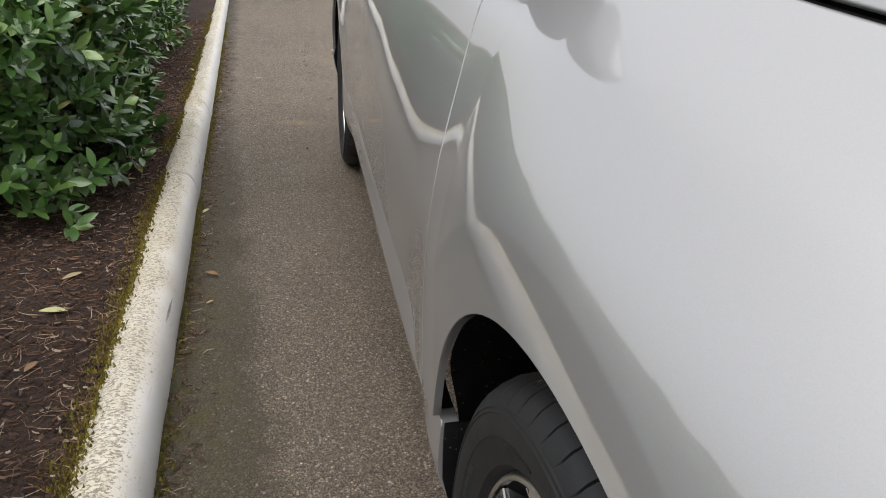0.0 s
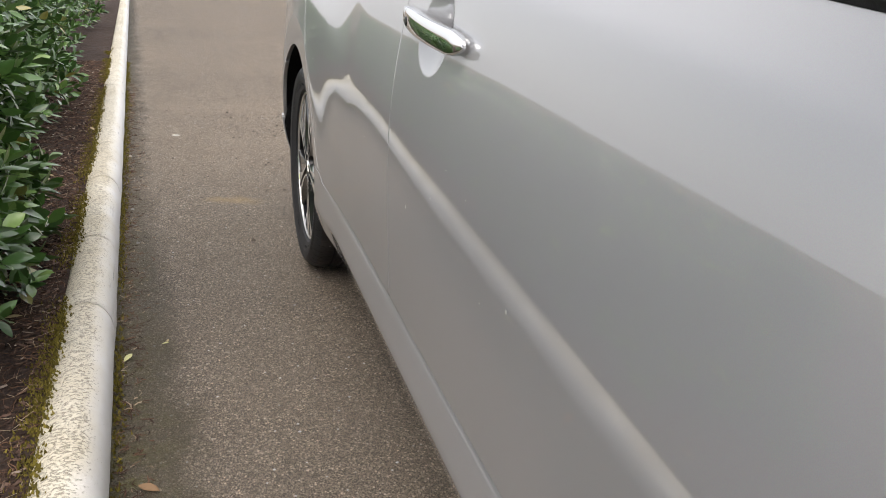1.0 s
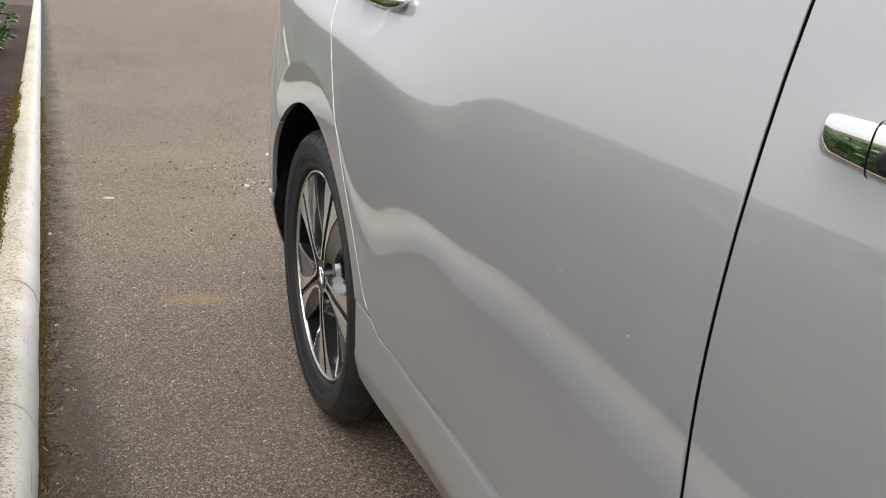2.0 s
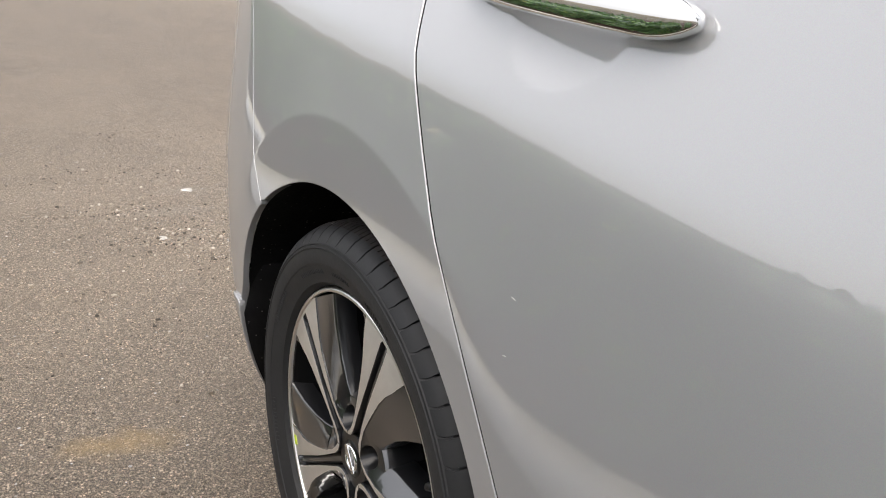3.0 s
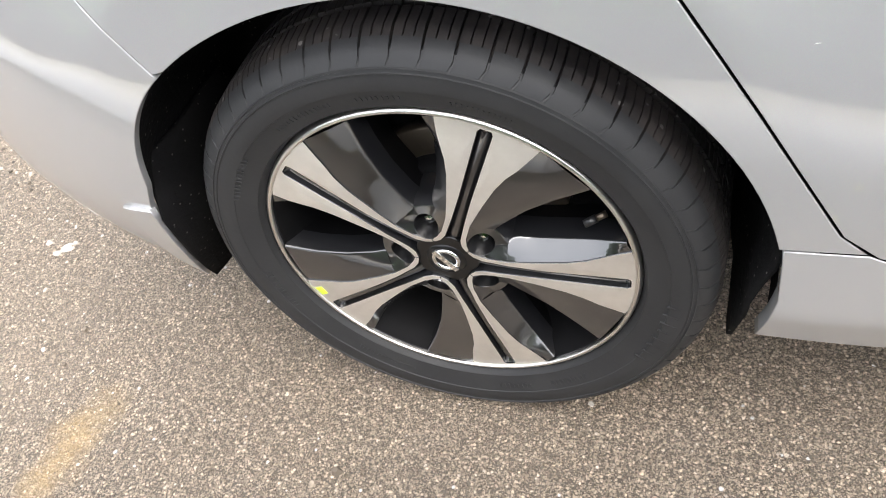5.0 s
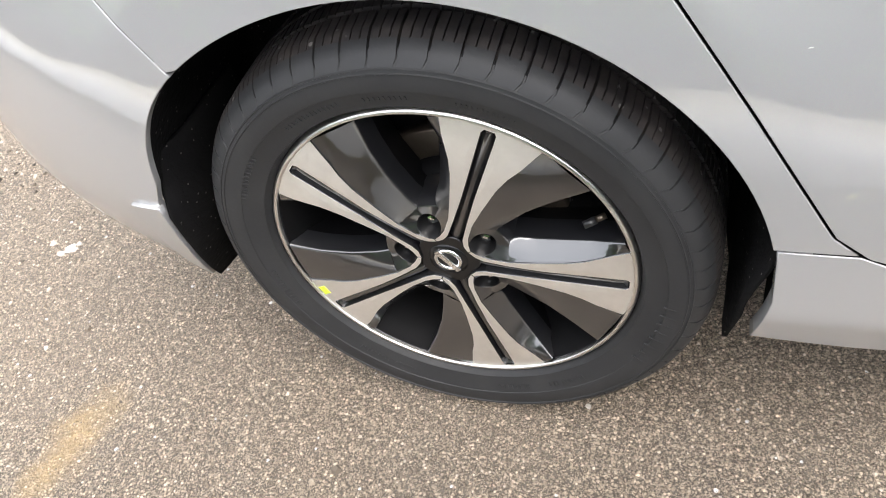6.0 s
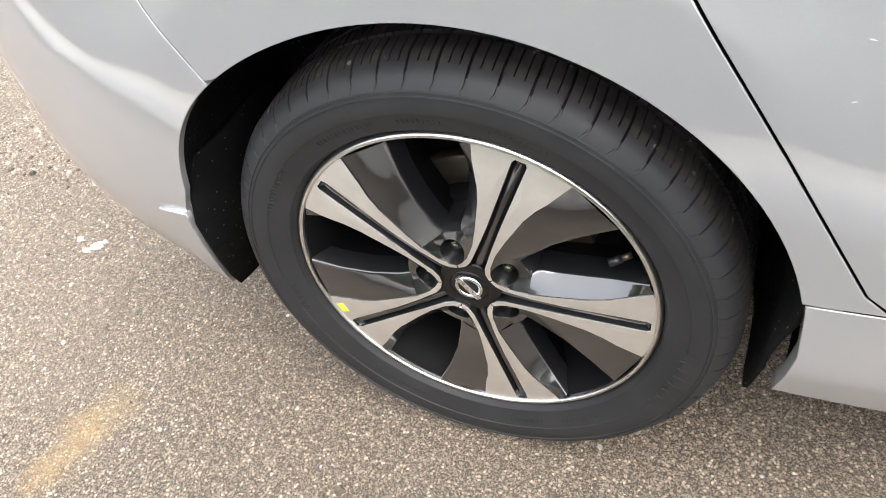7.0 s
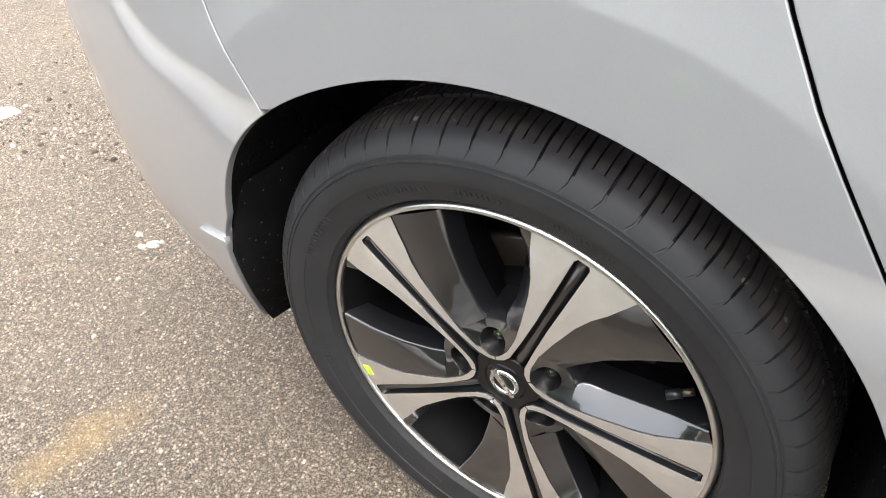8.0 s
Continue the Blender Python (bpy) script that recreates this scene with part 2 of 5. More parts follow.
def kerb_paint():
    s = Mat("worn_white_kerb_paint", Roughness=0.7)
    s.world_space()
    side = s.math("ADD", s.math("ADD", s.axis(0), 0.342), s.math("MULTIPLY", s.axis(1), 0.0645))
    # short dark pits that run across the kerb, thick on the planted half
    pits = s.noise(165, 6.0, 0.72, s.stretch(0.7, 1.25, 1.0))
    fine = s.noise(190, 4.0, 0.65)
    patches = s.noise(3.2, 6.0, 0.65)
    smears = s.noise(30, 4.0, 0.6, s.stretch(1.3, 0.12, 1.3))
    planted = s.ramp(s.math("ADD", s.math("MULTIPLY", side, -8.0), s.math("MULTIPLY", s.math("SUBTRACT", s.noise(9, 5.0), 0.5), 0.5)), (-0.02, 0.0), (0.34, 1.0))
    cream = s.ramp(patches, (0.35, (0.70, 0.63, 0.48)), (0.65, (0.84, 0.79, 0.67)))
    paint = s.mix(planted, s.ramp(patches, (0.3, (0.80, 0.785, 0.75)), (0.6, (0.89, 0.88, 0.86))), cream)
    concrete = s.ramp(fine, (0.3, (0.10, 0.082, 0.056)), (0.7, (0.30, 0.25, 0.18)))
    limit = s.math("ADD", pits, s.math("MULTIPLY", s.math("SUBTRACT", planted, 0.50), 0.17))
    dirt = s.ramp(s.math("ADD", limit, s.math("MULTIPLY", s.math("SUBTRACT", fine, 0.5), 0.25)), (0.585, 0.0), (0.645, 1.0))
    base = s.mix(s.math("MULTIPLY", dirt, 0.68), paint, concrete)
    # long grey scuffs on the road side
    scuff = s.math("MULTIPLY", s.ramp(smears, (0.60, 0.0), (0.66, 1.0)), s.math("SUBTRACT", 1.0, planted))
    scuff = s.math("MULTIPLY", scuff, s.ramp(s.noise(2.3, 4.0), (0.5, 0.0), (0.58, 1.0)))
    base = s.mix(s.math("MULTIPLY", scuff, 0.85), base, (0.24, 0.22, 0.20))
    s.set("Base Color", base)
    s.bump(fine, 0.5, 0.003)
    s.bump(dirt, 0.7, -0.002)
    return s.m


def mulch_soil():
    s = Mat("bark_mulch", Roughness=0.95)
    s.world_space()
    n, f = s.noise(7, 7.0, 0.7), s.noise(120, 5.0, 0.7)
    s.set("Base Color", s.mix(s.ramp(n, (0.35, 0.0), (0.7, 1.0)), s.ramp(f, (0.3, (0.012, 0.008, 0.006)), (0.75, (0.085, 0.050, 0.036))), s.ramp(f, (0.3, (0.02, 0.013, 0.010)), (0.75, (0.12, 0.073, 0.053)))))
    s.bump(f, 0.9, 0.012)
    s.bump(n, 0.6, 0.03)
    return s.m


def island_tinted(name, rough, *stops, **more):
    s = Mat(name, Roughness=rough, **more)
    s.set("Base Color", s.ramp(s.island(), *stops))
    return s.m


def leaf_green():
    s = Mat("laurel_leaf", Roughness=0.36)
    tone = s.ramp(s.island(), (0.0, (0.028, 0.08, 0.016)), (0.4, (0.062, 0.148, 0.030)), (0.8, (0.118, 0.242, 0.052)), (0.97, (0.24, 0.37, 0.10)), (1.0, (0.34, 0.27, 0.06)))
    s.set("Base Color", s.mix(s.ramp(s.noise(60, 3.0), (0.3, 0.0), (0.7, 0.35)), tone, (0.085, 0.17, 0.038)))
    s.set("Coat Weight", 0.8)
    s.set("Coat Roughness", 0.14)
    s.set("Subsurface Weight", 0.0)
    return s.m


PAINT = silver_paint()
ALLOY = machined_alloy()
GREY_ALLOY = plain("gloss_grey_alloy", (0.0075, 0.0078, 0.0092), 0.35, 0.0, vary=0.06, coat=1.0, coat_ior=2.0)
BLACK_ALLOY = plain("black_alloy", (0.0045, 0.0045, 0.005), 0.3, 0.0, sheen=0.3, coat=0.25)
POLISHED = plain("polished_alloy", (0.80, 0.785, 0.76), 0.30, 1.0, vary=0.05)
CHROME = plain("chrome", (0.86, 0.87, 0.88), 0.035, 1.0, vary=0.02)
STEEL = plain("brake_steel", (0.15, 0.122, 0.096), 0.42, 0.9, grain=0.2, vary=0.25)
TYRE = rubber("tyre_rubber")
TREAD = rubber("tread_rubber", (0.026, 0.0235, 0.023), (0.085, 0.070, 0.062), 0.6, True, 0.25)
LINER = rubber("liner_plastic", (0.005, 0.005, 0.0055), (0.02, 0.019, 0.018), 0.35, sheen=0.1)
# matt black of the barrel; also darkens deep spoke walls where shade falls
BARREL = plain("barrel_and_depth_black", (0.0035, 0.0035, 0.004), 0.6, vary=0.3, sheen=0.08)


def specked_felt():
    """Black liner felt with dried splashes of mud on it."""
    s = Mat("black_felt", Roughness=0.85)
    s.set("Specular IOR Level", 0.1)
    spot = s.voronoi(150, out="Distance")
    rare = s.split(s.voronoi(150, out="Color"))
    mud = s.math("MULTIPLY", s.ramp(spot, (0.16, 1.0), (0.24, 0.0)), s.ramp(rare[0], (0.80, 0.0), (0.82, 1.0)))
    base = s.ramp(s.noise(9, 5.0), (0.3, (0.003, 0.003, 0.0035)), (0.75, (0.009, 0.0088, 0.0088)))
    s.set("Base Color", s.mix(s.math("MULTIPLY", mud, s.noise(40, 3.0)), base, (0.16, 0.15, 0.14)))
    s.bump(s.noise(120, 3.0), 0.8, 0.002)
    return s.m


FELT = specked_felt()
TRIM = plain("black_trim", (0.012, 0.012, 0.013), 0.35, grain=0.1)
# black for joints and panel gaps; in the gaps it stands in for shade
GAP_BLACK = plain("black_gap", (0.006, 0.006, 0.006), 0.6, sheen=0.1)
TAG = plain("yellow_green_paint_dot", (0.62, 0.78, 0.06), 0.5)
ASPHALT = asphalt()
KERB = kerb_paint()
MULCH = mulch_soil()
LEAF = leaf_green()
BARK = plain("laurel_bark", (0.07, 0.05, 0.035), 0.9, grain=0.6)


def glass():
    s = Mat("tinted_glass", Roughness=0.0, Metallic=0.0)
    s.set("Base Color", (0.02, 0.025, 0.025))
    s.set("Coat Weight", 1.0)
    s.set("Coat Roughness", 0.0)
    s.set("Alpha", 1.0)
    return s.m


GLASS = glass()
LAMP_RED = plain("red_lens", (0.35, 0.01, 0.012), 0.08, coat=1.0)
LAMP_CLEAR = plain("clear_lens", (0.5, 0.52, 0.54), 0.08, 0.3, coat=1.0)


# ---------------------------------------------------------------- mesh helpers
def mesh_of(name, verts, faces, material, smooth=True):
    data = bpy.data.meshes.new(name)
    data.from_pydata([tuple(v) for v in verts], [], [tuple(f) for f in faces])
    data.materials.append(material)
    if smooth:
        data.polygons.foreach_set("use_smooth", [True] * len(data.polygons))
    data.update()
    return data


def put(name, data, parent=None, m=None, label=""):
    ob = new(name, data)
    if parent is not None:
        ob.parent = parent
    if m is not None:
        ob.matrix_basis = m
    return tagged(ob, label)


def part(name, bm, material, parent, label="", smooth=False, bevel=0.0):
    if bevel:
        bmesh.ops.bevel(bm, geom=[e for e in bm.edges if e.calc_face_angle(0) > 0.6], offset=bevel, segments=2, affect="EDGES", profile=0.6)
    data = bpy.data.meshes.new(name)
    bm.to_mesh(data)
    bm.free()
    data.materials.append(material)
    if smooth:
        data.polygons.foreach_set("use_smooth", [True] * len(data.polygons))
    return put(name, data, parent, None, label)


def box_bm(lo, hi):
    bm = bmesh.new()
    bmesh.ops.create_cube(bm, size=1.0)
    for v in bm.verts:
        v.co = Vector([lo[k] + (v.co[k] + 0.5) * (hi[k] - lo[k]) for k in range(3)])
    return bm


def catmull(x, pts):
    """A smooth curve through (place, value) pairs."""
    xs = [p[0] for p in pts]
    if x <= xs[0]:
        return pts[0][1]
    if x >= xs[-1]:
        return pts[-1][1]
    k = max(i for i in range(len(xs) - 1) if xs[i] <= x)
    x0, x1, y0, y1 = xs[k], xs[k + 1], pts[k][1], pts[k + 1][1]
    m0 = (y1 - pts[k - 1][1]) / (x1 - xs[k - 1]) if k > 0 else 0.0
    m1 = (pts[k + 2][1] - y0) / (xs[k + 2] - x0) if k + 2 < len(xs) else 0.0
    h, t = x1 - x0, (x - x0) / (x1 - x0)
    return (2 * t**3 - 3 * t**2 + 1) * y0 + (t**3 - 2 * t**2 + t) * h * m0 + (-2 * t**3 + 3 * t**2) * y1 + (t**3 - t**2) * h * m1


def rings(profile, steps, closed=False):
    """Vertices and faces of a lathe about the x axis; profile: (x, radius)."""
    verts, faces, n = [], [], len(profile)
    for i in range(steps):
        a = 2 * math.pi * i / steps
        verts += [(x, r * math.sin(a), r * math.cos(a)) for x, r in profile]
    for i in range(steps):
        j = (i + 1) % steps
        for k in range(n if closed else n - 1):
            l = (k + 1) % n
            faces.append((i * n + k, i * n + l, j * n + l, j * n + k))
    return verts, faces


def fill(outline, spacing, fine=(), folds=()):
    """Triangles of a flat region bounded by an outline, with inner points, closer within the fine ovals."""
    def inside(p, poly):
        hit = False
        for (x0, y0), (x1, y1) in zip(poly, poly[1:] + poly[:1]):
            if (y0 > p[1]) != (y1 > p[1]) and p[0] < (x1 - x0) * (p[1] - y0) / (y1 - y0) + x0:
                hit = not hit
        return hit

    def near(p, poly):
        best = 9.0
        for (x0, y0), (x1, y1) in zip(poly, poly[1:] + poly[:1]):
            dx, dy = x1 - x0, y1 - y0
            t = max(0.0, min(1.0, ((p[0] - x0) * dx + (p[1] - y0) * dy) / (dx * dx + dy * dy + 1e-12)))
            best = min(best, (p[0] - x0 - t * dx) ** 2 + (p[1] - y0 - t * dy) ** 2)
        return best**0.5

    pts, faces_in = list(outline), [list(range(len(outline)))]
    ys, zs = [p[0] for p in outline], [p[1] for p in outline]
    inner = []
    for a in np.arange(min(ys) + spacing / 2, max(ys), spacing):
        for b in np.arange(min(zs) + spacing / 2, max(zs), spacing):
            p = (a, b)
            if any(((a - cy) / ry) ** 2 + ((b - cz) / rz) ** 2 < 2.0 for cy, cz, ry, rz in fine):
                continue
            if inside(p, outline) and near(p, outline) > spacing * 0.45:
                inner.append(p)
    for cy, cz, ry, rz in fine:
        for a in np.arange(cy - 1.45 * ry, cy + 1.45 * ry, 0.0035):
            for b in np.arange(cz - 1.45 * rz, cz + 1.45 * rz, 0.0035):
                if ((a - cy) / ry) ** 2 + ((b - cz) / rz) ** 2 < 2.0 and inside((a, b), outline) and near((a, b), outline) > 0.003:
                    inner.append((a, b))
    for yc, radius in folds:
        around = [p for p in inner if abs(math.hypot(p[0] - yc, p[1] - ARCH_Z) - radius) < 0.0085]
        if not around:
            continue
        inner = [p for p in inner if p not in set(around)]
        for r in (-0.0075, -0.0028, -0.0004, 0.0018, 0.0045, 0.009):
            for k in range(-75, 76):
                p = (yc + (radius + r) * math.sin(k * 0.0165), ARCH_Z + (radius + r) * math.cos(k * 0.0165))
                if inside(p, outline) and near(p, outline) > 0.004:
                    inner.append(p)
    out = delaunay_2d_cdt([Vector(p) for p in pts + inner], [], faces_in, 1, 1e-6)
    return [(v.x, v.y) for v in out[0]], [tuple(f) for f in out[2]]


def offset_outline(outline, d):
    """The outline moved inwards by d (counter-clockwise outlines)."""
    area = sum(a[0] * b[1] - b[0] * a[1] for a, b in zip(outline, outline[1:] + outline[:1]))
    s = 1.0 if area > 0 else -1.0
    out, n = [], len(outline)
    for i in range(n):
        p, a, b = Vector(outline[i]), Vector(outline[i - 1]), Vector(outline[(i + 1) % n])
        u, w = (p - a).normalized(), (b - p).normalized()
        nrm = Vector((-(u.y + w.y), u.x + w.x))
        if nrm.length < 1e-6:
            nrm = Vector((-u.y, u.x))
        nrm.normalize()
        c = max(0.5, nrm.dot(Vector((-u.y, u.x))))
        out.append(tuple(p + nrm * (s * d / c)))
    return out


def dense(points, step):
    """More points along a closed outline."""
    out = []
    for a, b in zip(points, points[1:] + points[:1]):
        n = max(1, int(math.dist(a, b) / step))
        out += [(a[0] + (b[0] - a[0]) * k / n, a[1] + (b[1] - a[1]) * k / n) for k in range(n)]
    return out


# ---------------------------------------------------------------- ground, kerb and bed
def kerb_x(y):
    """The kerb's foot on the asphalt side."""
    return -0.342 - 0.0645 * y


def build_ground():
    xs = [-400, -60, -12, -4, -2, -1.2, -0.8, -0.4, 0, 0.6, 1.2, 2, 4, 12, 60, 400]
    ys = [-400, -60, -12, -4, -2, -1, 0, 1, 2, 3, 4, 5, 6, 8, 10, 14, 30, 90, 400]
    verts = [(x, y, 0.0) for y in ys for x in xs]
    n = len(xs)
    faces = [(j * n + i, j * n + i + 1, (j + 1) * n + i + 1, (j + 1) * n + i) for j in range(len(ys) - 1) for i in range(n - 1)]
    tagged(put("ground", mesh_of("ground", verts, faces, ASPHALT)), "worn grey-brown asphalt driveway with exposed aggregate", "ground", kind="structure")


def build_kerb():
    """A rounded, white-painted kerb, cracked into lengths."""
    kerb = tagged(new("kerb"), "rounded concrete kerb with worn white paint and moss", "kerb", kind="structure")
    cracks = [-6.0, -3.1, -0.9, 2.2, 2.68, 3.325, 5.3, 7.4, 9.2, 11.5, 14.0, 18.0]
    for a, b in zip(cracks, cracks[1:]):
        verts, faces = [], []
        steps = max(6, int((b - a) / 0.03))
        shape = [(0.0, -0.02), (0.004, 0.045), (-0.003, 0.078), (-0.014, 0.098), (-0.030, 0.112), (-0.052, 0.119), (-0.076, 0.116), (-0.096, 0.106), (-0.110, 0.090), (-0.118, 0.066), (-0.122, 0.03), (-0.122, -0.02)]
        lean = random.uniform(-0.0012, 0.0012)
        lift = random.uniform(-0.001, 0.001)
        for i in range(steps + 1):
            y = a + 0.0008 + (b - a - 0.0016) * i / steps
            end = min(i, steps - i)
            shrink = 0.003 if end == 0 else 0.0
            for k, (dx, z) in enumerate(shape):
                w = noise.noise((dx * 9 + 3, y * 5.0, z * 9)) * 0.006 + noise.noise((dx * 30, y * 22.0, z * 30)) * 0.0022
                cx = -0.06
                verts.append((kerb_x(y) + lean + cx + (dx - cx) * (1 + w * 8 - shrink * 8), y, z * (1 + w * 3 - shrink * 6) + lift))
        n = len(shape)
        for i in range(steps):
            faces += [(i * n + k, (i + 1) * n + k, (i + 1) * n + k + 1, i * n + k + 1) for k in range(n - 1)]
        faces += [tuple(range(n - 1, -1, -1)), tuple(steps * n + k for k in range(n))]
        faces = [f[::-1] for f in faces]
        put("kerb_stone", mesh_of("kerb_stone", verts, faces, KERB), kerb)


def build_bed():
    """Bark mulch behind the kerb, with litter on it."""
    verts, faces = [], []
    us = [0.0, 0.02, 0.05, 0.09, 0.14, 0.2, 0.27, 0.35, 0.45, 0.6, 0.9, 1.5, 3.0, 8.0]
    ys = [-8 + 0.05 * i for i in range(int(24 / 0.05))]
    for y in ys:
        for u in us:
            z = 0.078 + 0.02 * min(u, 1.5) + 0.016 * noise.noise((u * 3, y * 2.2, 0)) + 0.012 * noise.noise((u * 14, y * 12, 4))
            verts.append((kerb_x(y) - 0.112 - u, y, z))
    n = len(us)
    for j in range(len(ys) - 1):
        faces += [(j * n + i, (j + 1) * n + i, (j + 1) * n + i + 1, j * n + i + 1) for i in range(n - 1)]
    faces = [f[::-1] for f in faces]
    tagged(put("planting_bed", mesh_of("planting_bed", verts, faces, MULCH)), "dark bark mulch bed behind the kerb", "planting bed", kind="structure")


def bed_height(u, y):
    return 0.078 + 0.02 * min(u, 1.5) + 0.016 * noise.noise((u * 3, y * 2.2, 0)) + 0.012 * noise.noise((u * 14, y * 12, 4))


def strips(name, count, where, length, width, material, label, category, seed, curl=0.3):
    """Loose needles and bark chips: bent, thick slivers joined into one heap."""
    rng = random.Random(seed)
    verts, faces = [], []
    for _ in range(count):
        x, y, z = where(rng)
        a, l, w = rng.uniform(0, math.pi), rng.uniform(*length), rng.uniform(*width)
        u, v = Vector((math.cos(a), math.sin(a), rng.uniform(-0.25, 0.25))), Vector((-math.sin(a), math.cos(a), rng.uniform(-0.3, 0.3)))
        bend = rng.uniform(-curl, curl) * l
        at = len(verts)
        for s, q in ((-0.5, 0.5), (0.0, 1.0), (0.5, 0.4)):
            c = Vector((x, y, z)) + u * (s * l) + v * (bend * (0.25 - s * s) * 4)
            verts += [tuple(c + v * (w * q / 2)), tuple(c - v * (w * q / 2)), tuple(c + Vector((0, 0, w * 0.5)))]
        for k in (0, 3):
            faces += [(at + k, at + k + 3, at + k + 5, at + k + 2), (at + k + 2, at + k + 5, at + k + 4, at + k + 1), (at + k + 1, at + k + 4, at + k + 3, at + k)]
    tagged(put(name, mesh_of(name, verts, faces, material, False)), label, category, kind="stuff")


def build_litter():
    needles = island_tinted("dry_needles", 0.9, (0.0, (0.035, 0.02, 0.014)), (0.5, (0.11, 0.058, 0.036)), (0.82, (0.24, 0.135, 0.08)), (0.96, (0.50, 0.40, 0.28)))
    chips = island_tinted("bark_chips", 0.95, (0.0, (0.018, 0.011, 0.008)), (0.6, (0.085, 0.050, 0.036)), (0.92, (0.18, 0.112, 0.082)), (0.985, (0.46, 0.38, 0.30)))

    def on_bed(rng):
        u, y = rng.uniform(0.02, 1.0) ** 1.3, rng.uniform(-0.2, 6.5)
        return kerb_x(y) - 0.115 - u, y, bed_height(u, y) + 0.004

    def by_foot(rng):
        y = rng.uniform(0.0, 6.0)
        return kerb_x(y) + 0.012 + abs(rng.gauss(0, 0.035)), y, 0.004

    strips("needle_litter", 22000, on_bed, (0.014, 0.06), (0.0010, 0.0022), needles, "dry brown conifer needles on the mulch", "leaf litter", 3)
    strips("bark_chips", 15000, on_bed, (0.006, 0.024), (0.003, 0.009), chips, "dark broken bark chips of the mulch", "mulch", 4, 0.1)
    strips("gutter_litter", 1300, by_foot, (0.008, 0.03), (0.0012, 0.004), needles, "dry needles and crumbs along the kerb foot", "leaf litter", 5)

    # moss cushions along both sides of the kerb
    moss = island_tinted("moss", 0.95, (0.0, (0.075, 0.060, 0.010)), (0.6, (0.17, 0.138, 0.018)), (1.0, (0.28, 0.225, 0.04)))
    rng = random.Random(8)
    verts, faces = [], []
    for _ in range(30000):
        y = rng.uniform(-0.3, 7.0)
        back = rng.random() < 0.72
        thick = noise.noise((y * 2.3, 7.0 if back else 2.0, 0)) + 0.5
        if rng.random() > thick * (1.4 if back else 0.55):
            continue
        if back:
            u = rng.gauss(0.010 + 0.010 * noise.noise((y * 3.1, 3.0, 1.0)), 0.015)
            x = kerb_x(y) - 0.112 - u
            z = bed_height(u, y) if u > 0 else 0.088 + min(0.022, -u * 1.3)
        else:
            x, z = kerb_x(y) + 0.004 + abs(rng.gauss(0, 0.012)), rng.uniform(0, 0.006)
        at, r, h = len(verts), rng.uniform(0.002, 0.0045), rng.uniform(0.004, 0.012)
        a = rng.uniform(0, 6.28)
        lx, ly = rng.uniform(-0.004, 0.004), rng.uniform(-0.004, 0.004)
        for k in range(3):
            verts.append((x + r * math.cos(a + k * 2.1), y + r * math.sin(a + k * 2.1), z))
        verts.append((x + lx, y + ly, z + h))
        faces += [(at, at + 1, at + 3), (at + 1, at + 2, at + 3), (at + 2, at, at + 3)]
    tagged(put("kerb_moss", mesh_of("kerb_moss", verts, faces, moss, False)), "yellow-green moss along the kerb", "moss", kind="stuff")

    # loose asphalt grit
    grit = island_tinted("loose_grit", 0.9, (0.0, (0.12, 0.098, 0.076)), (0.55, (0.28, 0.228, 0.172)), (0.9, (0.40, 0.325, 0.248)), (0.985, (0.60, 0.53, 0.44)))
    rng = random.Random(12)
    verts, faces = [], []
    for _ in range(24000):
        if rng.random() < 0.6:
            x, y = rng.uniform(-0.75, 0.6), rng.uniform(2.2, 4.4)
        else:
            y = rng.uniform(0.3, 5.0)
            x = rng.uniform(kerb_x(y) + 0.02, 0.25)
        r = min(0.0045, 0.0015 * math.exp(rng.gauss(0, 0.4)))
        at, a = len(verts), rng.uniform(0, 6.28)
        for k in range(4):
            q = r * rng.uniform(0.7, 1.2)
            verts.append((x + q * math.cos(a + k * 1.57), y + q * math.sin(a + k * 1.57), -0.0005))
        verts.append((x + rng.uniform(-r, r) * 0.4, y + rng.uniform(-r, r) * 0.4, r * rng.uniform(0.5, 0.9)))
        faces += [(at + k, at + (k + 1) % 4, at + 4) for k in range(4)]
    tagged(put("loose_grit", mesh_of("loose_grit", verts, faces, grit, False)), "fine stone grit standing proud of the asphalt", "gravel", kind="stuff")


